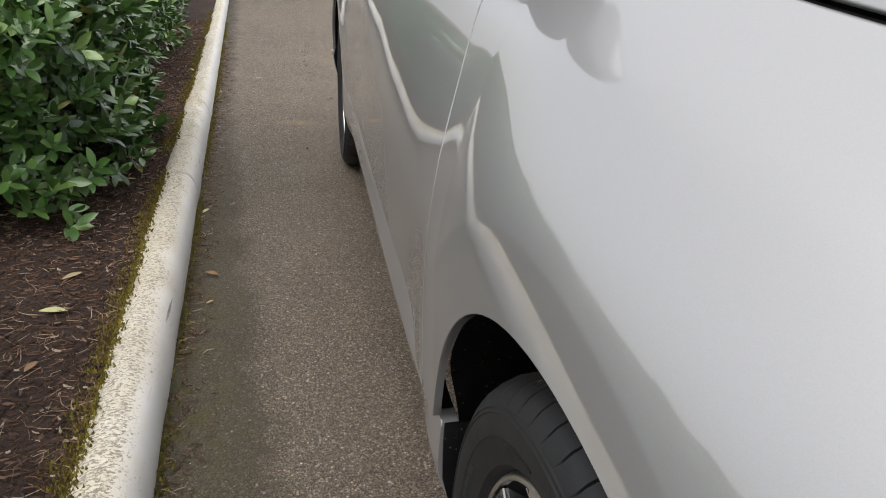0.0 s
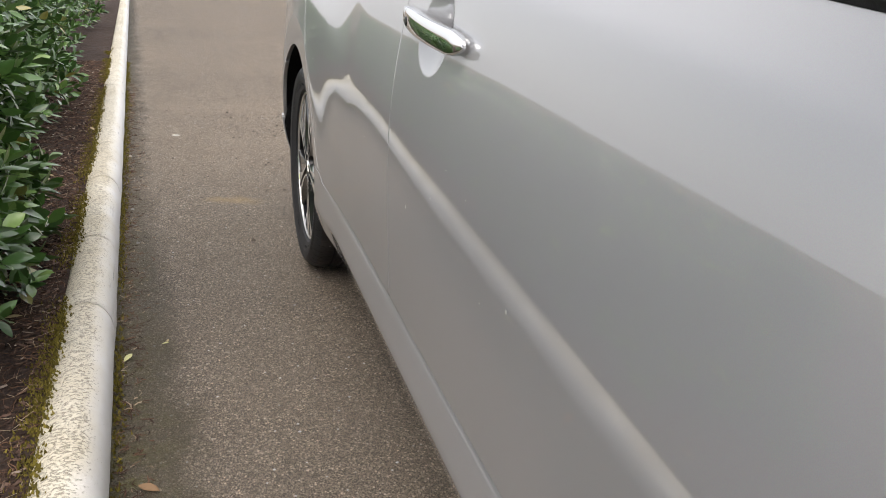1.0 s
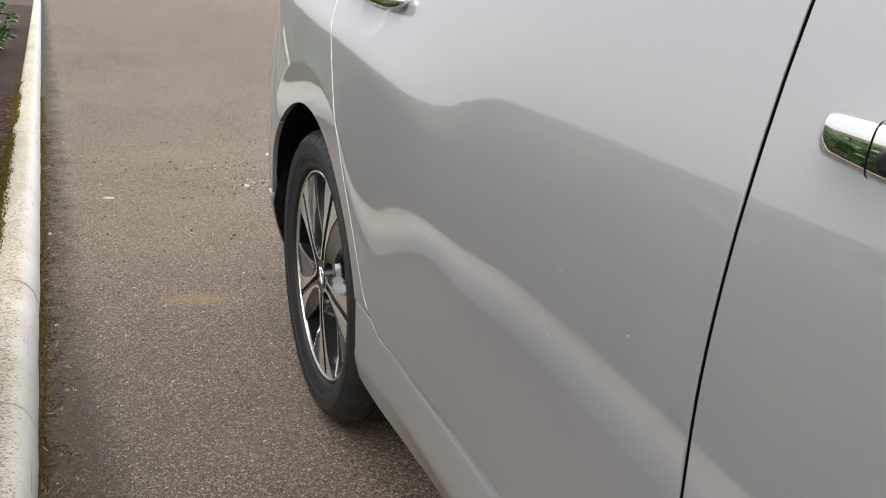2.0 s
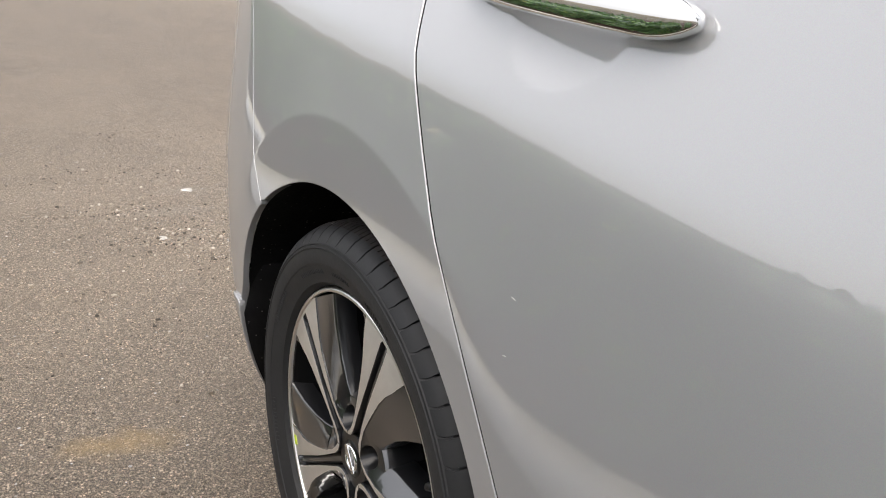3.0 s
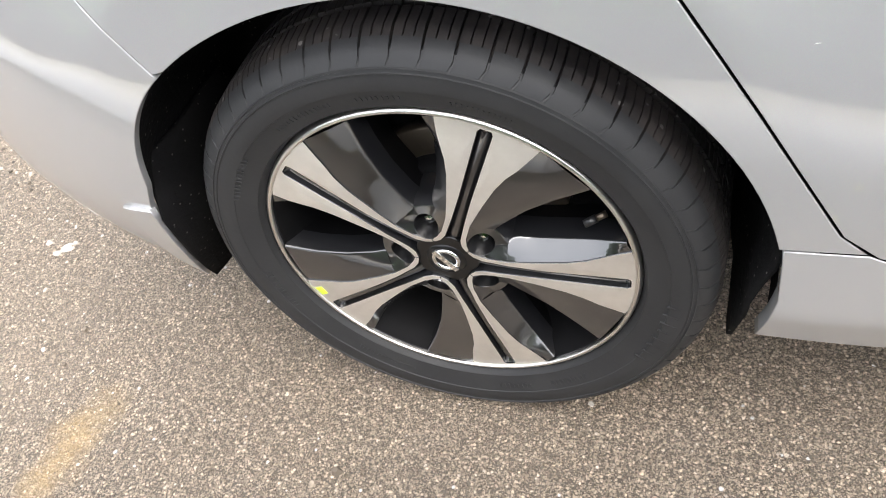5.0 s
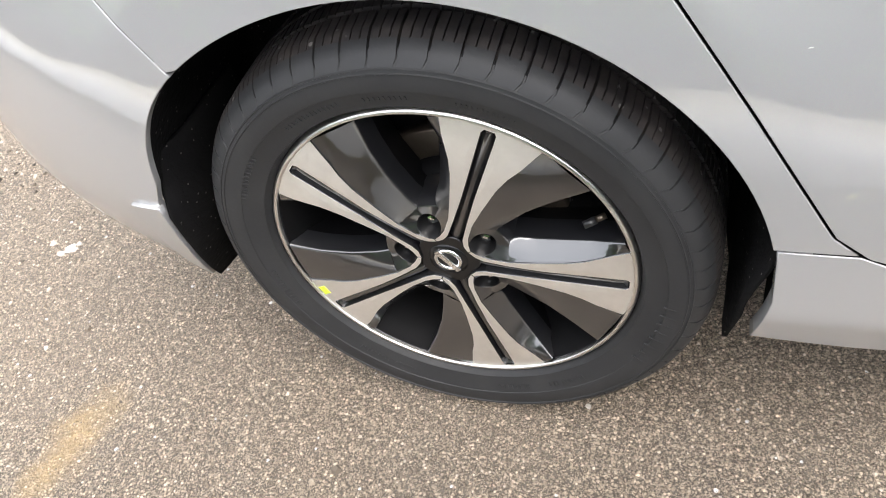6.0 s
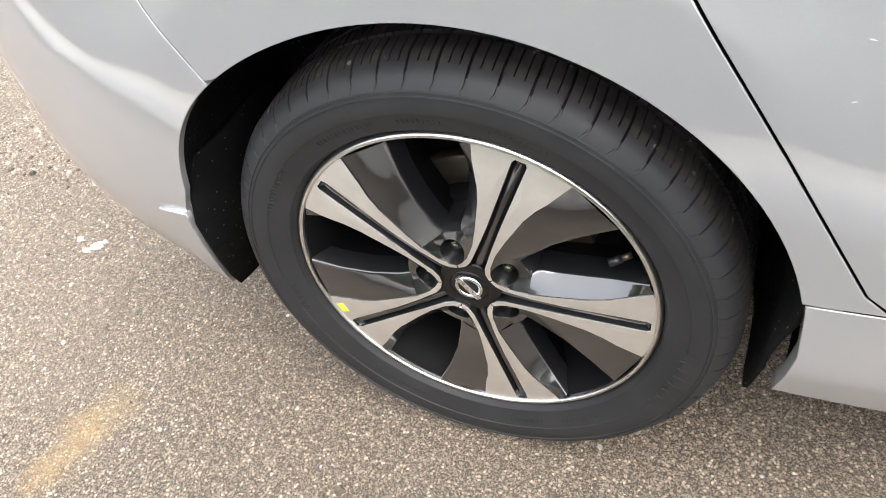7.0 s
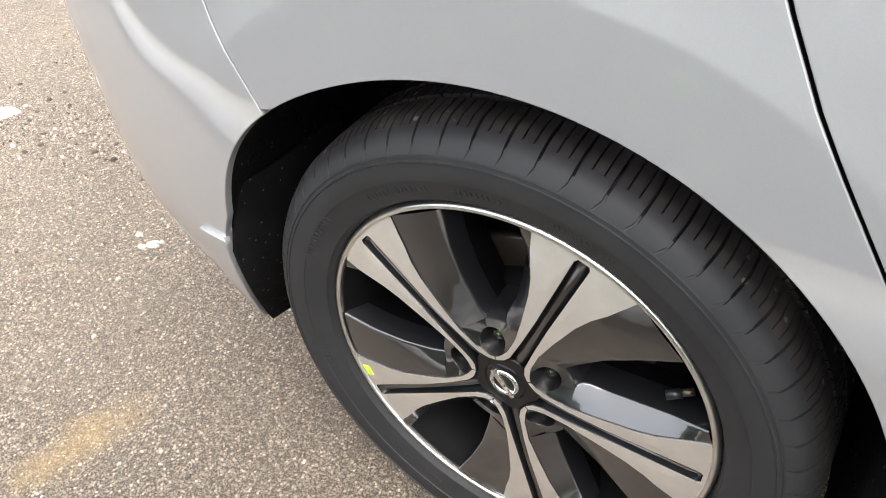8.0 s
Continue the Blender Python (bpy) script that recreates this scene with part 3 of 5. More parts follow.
def build_crumbs():
    """Broken crumbs of asphalt and pale stone round a worn patch of the ground."""
    crumb = island_tinted("asphalt_crumbs", 0.9, (0.0, (0.07, 0.058, 0.046)), (0.35, (0.16, 0.13, 0.10)), (0.6, (0.42, 0.35, 0.27)), (0.95, (0.66, 0.58, 0.49)))
    rng = random.Random(31)
    verts, faces = [], []
    for cx, cy, sx, sy, count in ((0.30, 4.60, 0.16, 0.10, 420), (0.08, 4.95, 0.20, 0.06, 340), (0.42, 4.30, 0.10, 0.12, 340), (0.24, 5.5, 0.25, 0.08, 320), (0.48, 4.0, 0.06, 0.2, 220), (-0.1, 3.95, 0.5, 0.5, 420), (0.5, 6.4, 0.4, 0.1, 260), (0.0, 5.2, 0.5, 0.7, 500)):
        for _ in range(count):
            x, y = rng.gauss(cx, sx), rng.gauss(cy, sy)
            r = min(0.010, 0.0032 * math.exp(rng.gauss(0, 0.5)))
            at, a, n = len(verts), rng.uniform(0, 6.28), 5
            for ring, z in ((1.0, -0.001), (0.6, r * rng.uniform(0.3, 0.7))):
                for k in range(n):
                    q = r * ring * rng.uniform(0.7, 1.2)
                    verts.append((x + q * math.cos(a + k * 6.283 / n), y + q * math.sin(a + k * 6.283 / n), z))
            faces += [(at + k, at + (k + 1) % n, at + n + (k + 1) % n, at + n + k) for k in range(n)] + [tuple(range(at + n, at + 2 * n))]
    tagged(put("asphalt_crumbs", mesh_of("asphalt_crumbs", verts, faces, crumb, False)), "loose dark and pale crumbs on the worn asphalt", "gravel", kind="stuff")


def fallen_leaf(x, y, z, size, turn, material, label, seed):
    rng = random.Random(seed)
    verts, faces = [], []
    leaf_mesh(verts, faces, Vector((-size / 2, 0, 0.004)), Vector((1, 0, 0)), Vector((0, 0, 1)), size, size * 0.42, 0.35, rng.uniform(-0.12, 0.12))
    ob = tagged(put("fallen_leaf", mesh_of("fallen_leaf", verts, faces, material)), label, "leaf", "fallen leaves")
    ob.matrix_basis = pose(x, y, z, rng.uniform(-6, 6), rng.uniform(-6, 6), turn)
    mod = ob.modifiers.new("thickness", "SOLIDIFY")
    mod.thickness = 0.0006


def chip_stone(name, x, y, size, height, material, label, category, seed):
    """A low, irregular fragment lying on the asphalt."""
    rng = random.Random(seed)
    bm = bmesh.new()
    n = 11
    ring = [(math.cos(6.283 * k / n) * rng.uniform(0.55, 1.0), math.sin(6.283 * k / n) * rng.uniform(0.45, 0.85)) for k in range(n)]
    low = [bm.verts.new((a * size, b * size, 0)) for a, b in ring]
    top = [bm.verts.new((a * size * 0.78, b * size * 0.78, height * rng.uniform(0.6, 1.0))) for a, b in ring]
    bm.faces.new(top)
    for k in range(n):
        bm.faces.new((low[k], low[(k + 1) % n], top[(k + 1) % n], top[k]))
    ob = tagged(part(name, bm, material, None), label, category)
    ob.matrix_basis = pose(x, y, 0.0, 0, 0, rng.uniform(0, 360))


def build_loose():
    dry = plain("dry_leaf", (0.46, 0.36, 0.2), 0.8, vary=0.3)
    pale = plain("pale_leaf", (0.62, 0.60, 0.30), 0.7, vary=0.2)
    brown = plain("brown_leaf", (0.28, 0.17, 0.09), 0.8, vary=0.3)
    for k, (x, y, size, turn, mat, label) in enumerate(((-0.446, 2.112, 0.034, 60, pale, "pale yellow-green fallen leaf on the asphalt"), (-0.362, 2.17, 0.018, 10, pale, "small pale leaf fragment on the asphalt"), (-0.376, 1.612, 0.045, 150, brown, "brown dead leaf on the asphalt"), (-0.364, 1.436, 0.022, 30, dry, "small dry leaf on the asphalt"), (-0.358, 2.182, 0.016, 80, dry, "small dry leaf on the asphalt"))):
        fallen_leaf(x, y, 0.002, size, turn, mat, label, 40 + k)
    for k, (x, y, size, turn, mat, label) in enumerate(((-0.692, 1.447, 0.05, 35, dry, "dry tan leaf on the mulch"), (-0.682, 1.251, 0.06, 5, pale, "pale yellow leaf on the mulch"), (-0.80, 3.38, 0.04, 0, dry, "dry pale leaf on the mulch"), (-0.74, 2.95, 0.035, 10, dry, "dry pale leaf on the mulch"), (-0.66, 1.02, 0.04, 70, brown, "brown leaf on the mulch"), (-0.70, 2.2, 0.04, 20, dry, "dry pale leaf on the mulch"), (-0.74, 4.2, 0.04, 120, dry, "dry pale leaf on the mulch"))):
        u = kerb_x(y) - 0.112 - x
        fallen_leaf(x, y, bed_height(u, y) + 0.006, size, turn, mat, label, 60 + k)
    white = plain("dried_white_paint", (0.50, 0.465, 0.41), 0.85, grain=0.8, vary=0.35)
    grey = plain("grey_stone", (0.42, 0.40, 0.37), 0.8, grain=0.4, vary=0.2)
    for k, (x, y, s) in enumerate(((0.262, 3.640, 0.020), (0.245, 3.652, 0.012), (0.276, 3.628, 0.010), (0.202, 4.582, 0.03), (-0.378, 4.467, 0.028), (0.078, 2.534, 0.007), (0.43, 5.2, 0.04))):
        chip_stone("paint_spot", x, y, s, 0.0018, white, "dried splash of white paint on the asphalt", "paint splash", 80 + k)
    for k, (x, y, s, h) in enumerate(((0.446, 4.466, 0.055, 0.012), (-0.51, 3.257, 0.008, 0.005), (-0.47, 2.9, 0.007, 0.005), (-0.116, 1.051, 0.006, 0.003))):
        chip_stone("stone", x, y, s, h, grey, "flat grey stone fragment on the asphalt", "stone", 110 + k)


# ---------------------------------------------------------------- hedge of laurel shrubs
def leaf_mesh(verts, faces, base, along, up, length, width, fold, droop):
    """One pointed leaf with a folded midrib and a curved tip."""
    side = along.cross(up).normalized()
    at = len(verts)
    rows = ((0.0, 0.06), (0.25, 0.72), (0.55, 1.0), (0.82, 0.62), (1.0, 0.03))
    for s, w in rows:
        c = base + along * (s * length) + up * (-droop * s * s * length)
        h = side * (w * width / 2)
        e = up * (fold * w * width / 2)
        verts += [tuple(c - h + e), tuple(c), tuple(c + h + e)]
    for k in range(len(rows) - 1):
        b = at + 3 * k
        faces += [(b, b + 1, b + 4, b + 3), (b + 1, b + 2, b + 5, b + 4)]


def build_shrub(x, y, rx, ry, height, seed, leaves, label):
    rng = random.Random(seed)
    shrub = tagged(new("laurel_shrub"), label, "shrub", "hedge along the kerb")
    shrub.matrix_basis = pose(x, y, 0.06)
    verts, faces = [], []
    sprigs = leaves // 9
    for _ in range(sprigs):
        # sprigs on the outer shell of a box-like clipped crown
        a = rng.uniform(0, 2 * math.pi)
        h = rng.random() ** 0.8
        z = 0.05 + h * (height - 0.05)
        ca, sa = math.cos(a), math.sin(a)
        p = 4.0
        rad = 1.0 / (abs(ca) ** p + abs(sa) ** p) ** (1 / p)
        grow = 1.10 - 0.13 * min(1.0, h * 2.2) - 0.10 * max(0, h - 0.8) * 5
        bulge = 1 + 0.13 * noise.noise((ca * 2 + seed, sa * 2, h * 4)) + 0.07 * noise.noise((ca * 6 + seed, sa * 6, h * 11))
        depth = rng.choice((1.0, 0.97, 0.9, 0.8, 0.66))
        top = rng.random() < 0.2
        if top:
            q = rng.random() ** 0.5
            base = Vector((ca * rad * rx * q, sa * rad * ry * q, height * (0.90 + 0.05 * noise.noise((ca * 4, sa * 4, seed)))))
            out = Vector((ca * 0.4, sa * 0.4, 1.0)).normalized()
        else:
            base = Vector((ca * rad * rx * grow * bulge * depth, sa * rad * ry * grow * bulge * depth, z))
            out = Vector((ca, sa, rng.uniform(0.0, 0.9))).normalized()
        out = (out + Vector((rng.gauss(0, 0.25), rng.gauss(0, 0.25), rng.gauss(0, 0.2)))).normalized()
        ref = out.orthogonal().normalized()
        count = rng.randint(7, 11)
        for k in range(count):
            ang = k * 2.4 + rng.uniform(-0.3, 0.3)
            ring = Matrix.Rotation(ang, 3, out) @ ref
            open_ = rng.uniform(0.55, 1.25) + (0.25 if top else 0.0) if k < count - 2 else rng.uniform(0.15, 0.5) + (0.6 if top else 0.0)
            along = (out * math.cos(open_) + ring * math.sin(open_)).normalized()
            along.z += 0.05
            along.normalize()
            up = (out * math.sin(open_) - ring * math.cos(open_) + Vector((0, 0, 0.5))).normalized()
            up = (up - along * up.dot(along)).normalized()
            start = base + out * (-0.035 + 0.009 * k)
            leaf_mesh(verts, faces, start, along, up, (0.62 if top else 1.0) * rng.uniform(0.042, 0.074), rng.uniform(0.021, 0.032), rng.uniform(0.1, 0.35), rng.uniform(0.02, 0.25))
    put("foliage", mesh_of("foliage", verts, faces, LEAF), shrub, label="glossy dark green pointed leaves")
    # stems: tapered, forking from the base
    sv, sf = [], []
    for k in range(14):
        a = k * 2.4
        tip = Vector((math.cos(a) * rx * rng.uniform(0.3, 0.85), math.sin(a) * ry * rng.uniform(0.3, 0.85), height * rng.uniform(0.6, 0.95)))
        foot = Vector((rng.uniform(-0.12, 0.12), rng.uniform(-0.2, 0.2), -0.02))
        at = len(sv)
        for i in range(6):
            s = i / 5
            c = foot.lerp(tip, s) + Vector((0, 0, 0.12 * math.sin(s * 3.14)))
            r = 0.013 * (1 - 0.75 * s)
            sv += [(c.x + r * math.cos(q), c.y + r * math.sin(q), c.z) for q in (0, 1.26, 2.51, 3.77, 5.03)]
        for i in range(5):
            sf += [(at + i * 5 + q, at + i * 5 + (q + 1) % 5, at + i * 5 + 5 + (q + 1) % 5, at + i * 5 + 5 + q) for q in range(5)]
    put("stems", mesh_of("stems", sv, sf, BARK), shrub)
    # the dim inner twigs and old leaves that close the view through the crown
    cv, cf = [], []
    for _ in range(500):
        a, q = rng.uniform(0, 6.28), rng.random() ** 0.5 * 0.62
        base = Vector((math.cos(a) * rx * q, math.sin(a) * ry * q, rng.uniform(0.05, height * 0.85)))
        along = Vector((rng.gauss(0, 1), rng.gauss(0, 1), rng.gauss(0, 0.6))).normalized()
        leaf_mesh(cv, cf, base, along, along.orthogonal().normalized(), 0.13, 0.06, 0.1, 0.1)
    put("inner_leaves", mesh_of("inner_leaves", cv, cf, LEAF), shrub)
    return shrub


def build_hedge():
    build_shrub(-1.165, 2.27, 0.445, 0.62, 0.69, 21, 12000, "dense laurel shrub with glossy dark green leaves")
    build_shrub(-1.43, 4.20, 0.48, 1.12, 0.69, 22, 11500, "dense laurel shrub clipped to a hedge behind the kerb")
    build_shrub(-1.64, 6.40, 0.48, 0.95, 0.69, 23, 5200, "dense laurel shrub clipped to a hedge behind the kerb")
    build_shrub(-1.74, 8.45, 0.50, 1.05, 0.69, 24, 3600, "laurel shrub at the far part of the hedge")
    build_shrub(-1.90, 10.7, 0.50, 1.15, 0.69, 25, 3000, "laurel shrub at the far part of the hedge")
    # unseen shrub, added so that the front of the car reflects foliage
    build_shrub(-1.25, 0.1, 0.42, 0.9, 0.69, 26, 4200, "unseen laurel shrub added for its reflection in the car")


# ---------------------------------------------------------------- the car
WIDTH, REAR_AXLE, FRONT_AXLE, HUB_Z, ARCH_R, ARCH_Z = 1.79, 2.70, 0.0, 0.315, 0.36, 0.33


def soft(v, w):
    """A smooth ramp: 0 below, v above."""
    q = v / w
    return v if q > 30 else w * math.log1p(math.exp(q))


CREASE = [(-1.0, 0.68), (-0.4, 0.715), (0.0, 0.768), (0.17, 0.757), (0.30, 0.735), (0.45, 0.702), (0.8, 0.690), (1.06, 0.702), (1.33, 0.725), (1.6, 0.732), (1.9, 0.735), (2.10, 0.776), (2.25, 0.806), (2.39, 0.833), (2.54, 0.856), (2.8, 0.890), (3.1, 0.925), (3.6, 0.96)]
SOFTNESS = [(-1.0, 0.04), (0.0, 0.012), (0.2, 0.014), (1.0, 0.015), (1.6, 0.017), (2.1, 0.013), (2.5, 0.007), (3.2, 0.010), (3.6, 0.02)]
RISE = [(-1.0, 0.7), (-0.3, 0.65), (0.0, 0.42), (0.2, 0.20), (0.45, 0.14), (1.0, 0.135), (1.6, 0.14), (2.0, 0.16), (2.25, 0.26), (2.6, 0.38), (3.5, 0.45)]
BEND = [(-1.0, 5.0), (-0.3, 2.0), (0.1, 0.9), (0.45, 0.4), (0.9, 0.3), (2.0, 0.3), (3.5, 0.5)]
ROLL = [(-1.0, 4.0), (-0.3, 5.0), (0.0, 1.8), (0.35, 1.0), (0.62, 0.3), (0.8, 0.0)]
SHOULDER = [(-0.6, 0.74), (-0.2, 0.818), (-0.1, 0.841), (0.03, 0.859), (0.13, 0.866), (0.30, 0.866), (0.46, 0.872), (0.757, 0.899), (1.5, 0.9555), (2.2, 1.009)]
DOOR_X = 0.036
# height at which the doors stand upright; they arch evenly above and below it
UPRIGHT = [(0.3, 0.61), (0.85, 0.634), (1.0, 0.645), (1.2, 0.656), (1.5, 0.672), (1.75, 0.688), (1.87, 0.685), (2.0, 0.655), (2.15, 0.63), (2.4, 0.62)]


def smooth(v):
    v = max(0.0, min(1.0, v))
    return v * v * (3 - 2 * v)


def door_arc(y, z):
    u = z - catmull(y, UPRIGHT)
    a = 0.26 if u > 0 else 0.055
    return a * a / 1.2 * math.log(math.cosh(1.2 * u / a))


def plan(y):
    """How far the flank curves inwards towards the car's ends."""
    if y > 2.5:
        u = min(0.9995, (y - 2.5) / 1.025)
        return 0.86 * (1 - (1 - u**5.2) ** (1 / 5.2))
    if y < 0.35:
        u = min(0.9995, (0.35 - y) / 1.30)
        return 0.016 + 0.86 * (1 - (1 - u**2.9) ** (1 / 2.9))
    return 0.016 * max(0.0, (1.15 - y) / 0.8) ** 2


# the raised flares round the wheel arches: centre, radius of the fold, height, reach, width
FLARES = ((0.04, 0.421, 0.0210, 0.125, 0.13), (2.69, 0.443, 0.0100, 0.055, 0.17))
# a slow bend of the sides, in millimetres, on a wide net, shaped so that reflections fit the camera's view
SWELL_Y, SWELL_Z, SWELL_DY, SWELL_DZ = -0.45, 0.30, 0.27, 0.115
SWELL = (
    (-4.5, -3.1, -1.5, 0.7, 3.1, 5.1),
    (-4.3, -3.6, -2.4, 0.1, 4.1, 5.1),
    (-4.0, -3.4, -2.1, 1.1, 4.3, 4.3),
    (-3.3, -2.8, -1.9, 0.6, 4.8, 4.2),
    (-2.6, -2.0, -1.8, -2.8, -2.2, 0.3),
    (-2.7, -2.0, -1.1, -0.7, -2.3, -1.9),
    (-3.1, -3.0, -2.5, -0.3, -0.7, -1.6),
    (-3.1, -3.5, -3.4, -0.7, -0.0, -0.6),
    (-2.3, -2.5, -1.7, 1.0, 1.6, 0.7),
    (-1.0, -1.3, -1.3, 0.3, 2.1, 2.1),
    (-0.9, -0.1, -0.7, -1.3, 2.1, 3.7),
    (-3.8, -0.7, 1.8, 3.9, 6.7, 7.0),
    (-9.2, -5.8, -0.7, 5.2, 7.8, 10.6),
    (-14.7, -15.3, -13.8, -5.4, 3.1, 10.3),
    (-19.6, -24.9, -28.6, -27.6, -18.2, -2.0),
)


def swell(y, z):
    u, v = (y - SWELL_Y) / SWELL_DY, (z - SWELL_Z) / SWELL_DZ
    total = 0.0
    for i in range(max(0, math.floor(u) - 1), min(len(SWELL), math.floor(u) + 3)):
        for k in range(max(0, math.floor(v) - 1), min(6, math.floor(v) + 3)):
            total += SWELL[i][k] * hump(u - i) * hump(v - k)
    return total * 0.001


def hump(u):
    u = abs(u)
    return 2 / 3 - u * u + u**3 / 2 if u < 1 else max(0.0, 2 - u) ** 3 / 6


CUPS = ((1.405, 0.862, 0.066, 0.058), (2.364, 0.905, 0.062, 0.051))


def flank_smooth(y, z):
    """The outer skin's distance from the car's widest plane, without the handle cups."""
    zc, w = catmull(y, CREASE), catmull(y, SOFTNESS)
    up, down = soft(z - zc, w), soft(zc - z, w)
    arced = smooth((y - 0.32) / 0.35) * smooth((2.24 - y) / 0.32)
    x = catmull(y, RISE) * up + catmull(y, BEND) * up * up + 0.003 * down + 0.045 * soft(zc - z - 0.07, 0.02) + 0.12 * soft(0.70 - z, 0.03) ** 4 + catmull(y, ROLL) * soft(z - 0.83, 0.01) ** 2
    x = DOOR_X + plan(y) + x * (1 - arced) + (door_arc(y, z) if arced > 0 else 0.0) * arced
    # the shoulder line along the wing and below the windows
    x += 0.42 * soft(z - catmull(y, SHOULDER), 0.005) * smooth((y + 0.40) / 0.3) * smooth((1.95 - y) / 0.3)
    for yc, radius, lip, reach, wide in FLARES:
        dy, dz = y - yc, z - ARCH_Z
        r = math.hypot(dy, dz)
        deg = math.degrees(math.atan2(dy, dz))
        # the fold is crisp over the wheel and washes out down its sides
        e = soft(r - radius, 0.0012 + 0.034 * (1 - smooth((deg + 62) / 30) * smooth((70 - deg) / 34)))
        x -= lip * math.exp(-e / reach) + 0.0115 * math.exp(-((e / wide) ** 2))
    return x + swell(y, z)


def flank(y, z):
    x = flank_smooth(y, z)
    for cy, cz, ry, rz in CUPS:
        q = ((y - cy) / ry) ** 2 + ((z - cz) / rz) ** 2
        if q < 2.0:
            x += (0.0135 if cy < 2 else 0.0085) * soft(1 - q, 0.03)
    return x


def sill_skin(y, z):
    """The sill below the doors: a ledge under the doors, a skirt that flares outwards, an undercut foot."""
    fore = smooth((2.24 - y) / 0.22)
    ledge = soft(z - 0.384, 0.0016) * (0.03 + 1.07 * fore)
    own = fore * smooth((y - 0.42) / 0.25)
    skirt = (0.0425 + 0.070 * soft(z - 0.312, 0.004)) * own + (flank_smooth(max(1.9, y) if y > 1.2 else y, 0.425) + (0.0008 if y > 1.2 else 0.013)) * (1 - own)
    foot = (0.28 + 0.10 * fore) * soft(0.312 - z, 0.004) + 0.014 * max(0.0, (0.25 - z) / 0.045) ** 2
    return skirt + plan(y) * 0.8 * own + ledge * own + foot


def bumper_skin(y, z):
    k = max(0.0, y - 3.05)
    tuck = 0.22 * max(0.0, 0.42 - z) ** 1.5 * (1 + 3 * max(0.0, y - 3.0)) + 0.25 * k * max(0.0, z - 0.62)
    return flank(y, z) + tuck


def panel(name, outline, skin, parent, spacing=0.014, label="", mirror=False, roll=0.0014, depth=0.010, material=None):
    """A pressed sheet panel with rolled edges on the given skin; outlines are in (y, z)."""
    outline = dense(outline, spacing)
    pts, tris = fill(offset_outline(outline, roll), spacing, CUPS if skin is flank else (), [f[:2] for f in FLARES] if skin is flank else ())
    e = 1e-3

    def normal(y, z):
        gy, gz = (skin(y + e, z) - skin(y - e, z)) / (2 * e), (skin(y, z + e) - skin(y, z - e)) / (2 * e)
        return Vector((-1, gy, gz)).normalized()

    verts = [Vector((skin(y, z), y, z)) for y, z in pts]
    normals = [normal(y, z) for y, z in pts]
    area = sum((pts[b][0] - pts[a][0]) * (pts[c][1] - pts[a][1]) - (pts[c][0] - pts[a][0]) * (pts[b][1] - pts[a][1]) for a, b, c in tris)
    faces = [t if area < 0 else t[::-1] for t in tris]
    # rolled edge: three rings
    inner = offset_outline(outline, roll)
    mid = offset_outline(outline, roll * 0.3)
    rows = []
    for ring, drop, lean in ((inner, 0.0, 0.0), (mid, roll * 0.3, 0.6), (outline, roll, 1.0), (outline, depth, 1.0)):
        start = len(verts)
        for k, (y, z) in enumerate(ring):
            iy, iz = inner[k]
            out = Vector((0, outline[k][0] - iy, outline[k][1] - iz)).normalized()
            n = normal(iy, iz)
            verts.append(Vector((skin(y, z) + drop, y, z)))
            normals.append((n * (1 - lean) + out * lean).normalized())
        rows.append(start)
    m = len(outline)
    ccw = sum(a[0] * b[1] - b[0] * a[1] for a, b in zip(outline, outline[1:] + outline[:1])) > 0
    for r0, r1 in zip(rows, rows[1:]):
        for k in range(m):
            f = (r0 + k, r0 + (k + 1) % m, r1 + (k + 1) % m, r1 + k)
            faces.append(f if ccw else f[::-1])
    if mirror:
        verts = [Vector((WIDTH - v.x, v.y, v.z)) for v in verts]
        normals = [Vector((-n.x, n.y, n.z)) for n in normals]
        faces = [f[::-1] for f in faces]
    data = mesh_of(name, verts, faces, material or PAINT)
    # the returns behind the edge are coloured black to stand in for the gap's shade
    data.materials.append(GAP_BLACK)
    for face, (y, z) in zip(list(data.polygons)[-m:], outline):
        if name != "bumper_corner" and min(abs(math.hypot(y - yc, z - ARCH_Z) - ARCH_R) for yc in (FRONT_AXLE, RA)) > 0.03:
            face.material_index = 1
    data.normals_split_custom_set_from_vertices([tuple(n) for n in normals])
    return put(name, data, parent, None, label)


def arch_radius(yc, deg):
    """The rear arch swells a little towards the bumper."""
    return ARCH_R + (0.019 * math.exp(-(((deg - 56) / 24) ** 2)) if yc > 1 else 0.0)


def arch(yc, a0, a1, steps=40, r=ARCH_R):
    """Points of a wheel arch; angles from straight up, positive towards the rear."""
    out = []
    for k in range(steps + 1):
        deg = a0 + (a1 - a0) * k / steps
        q = arch_radius(yc, deg) if r == ARCH_R else r
        out.append((yc + q * math.sin(radians(deg)), ARCH_Z + q * math.cos(radians(deg))))
    return out


GAP = 0.0014


def flap_edge(z):
    """The rear end of the wheel opening below the arch."""
    return catmull(z, [(0.20, 3.100), (0.26, 3.083), (0.31, 3.071), (0.36, 3.063), (0.41, 3.057), (0.47, 3.040)])


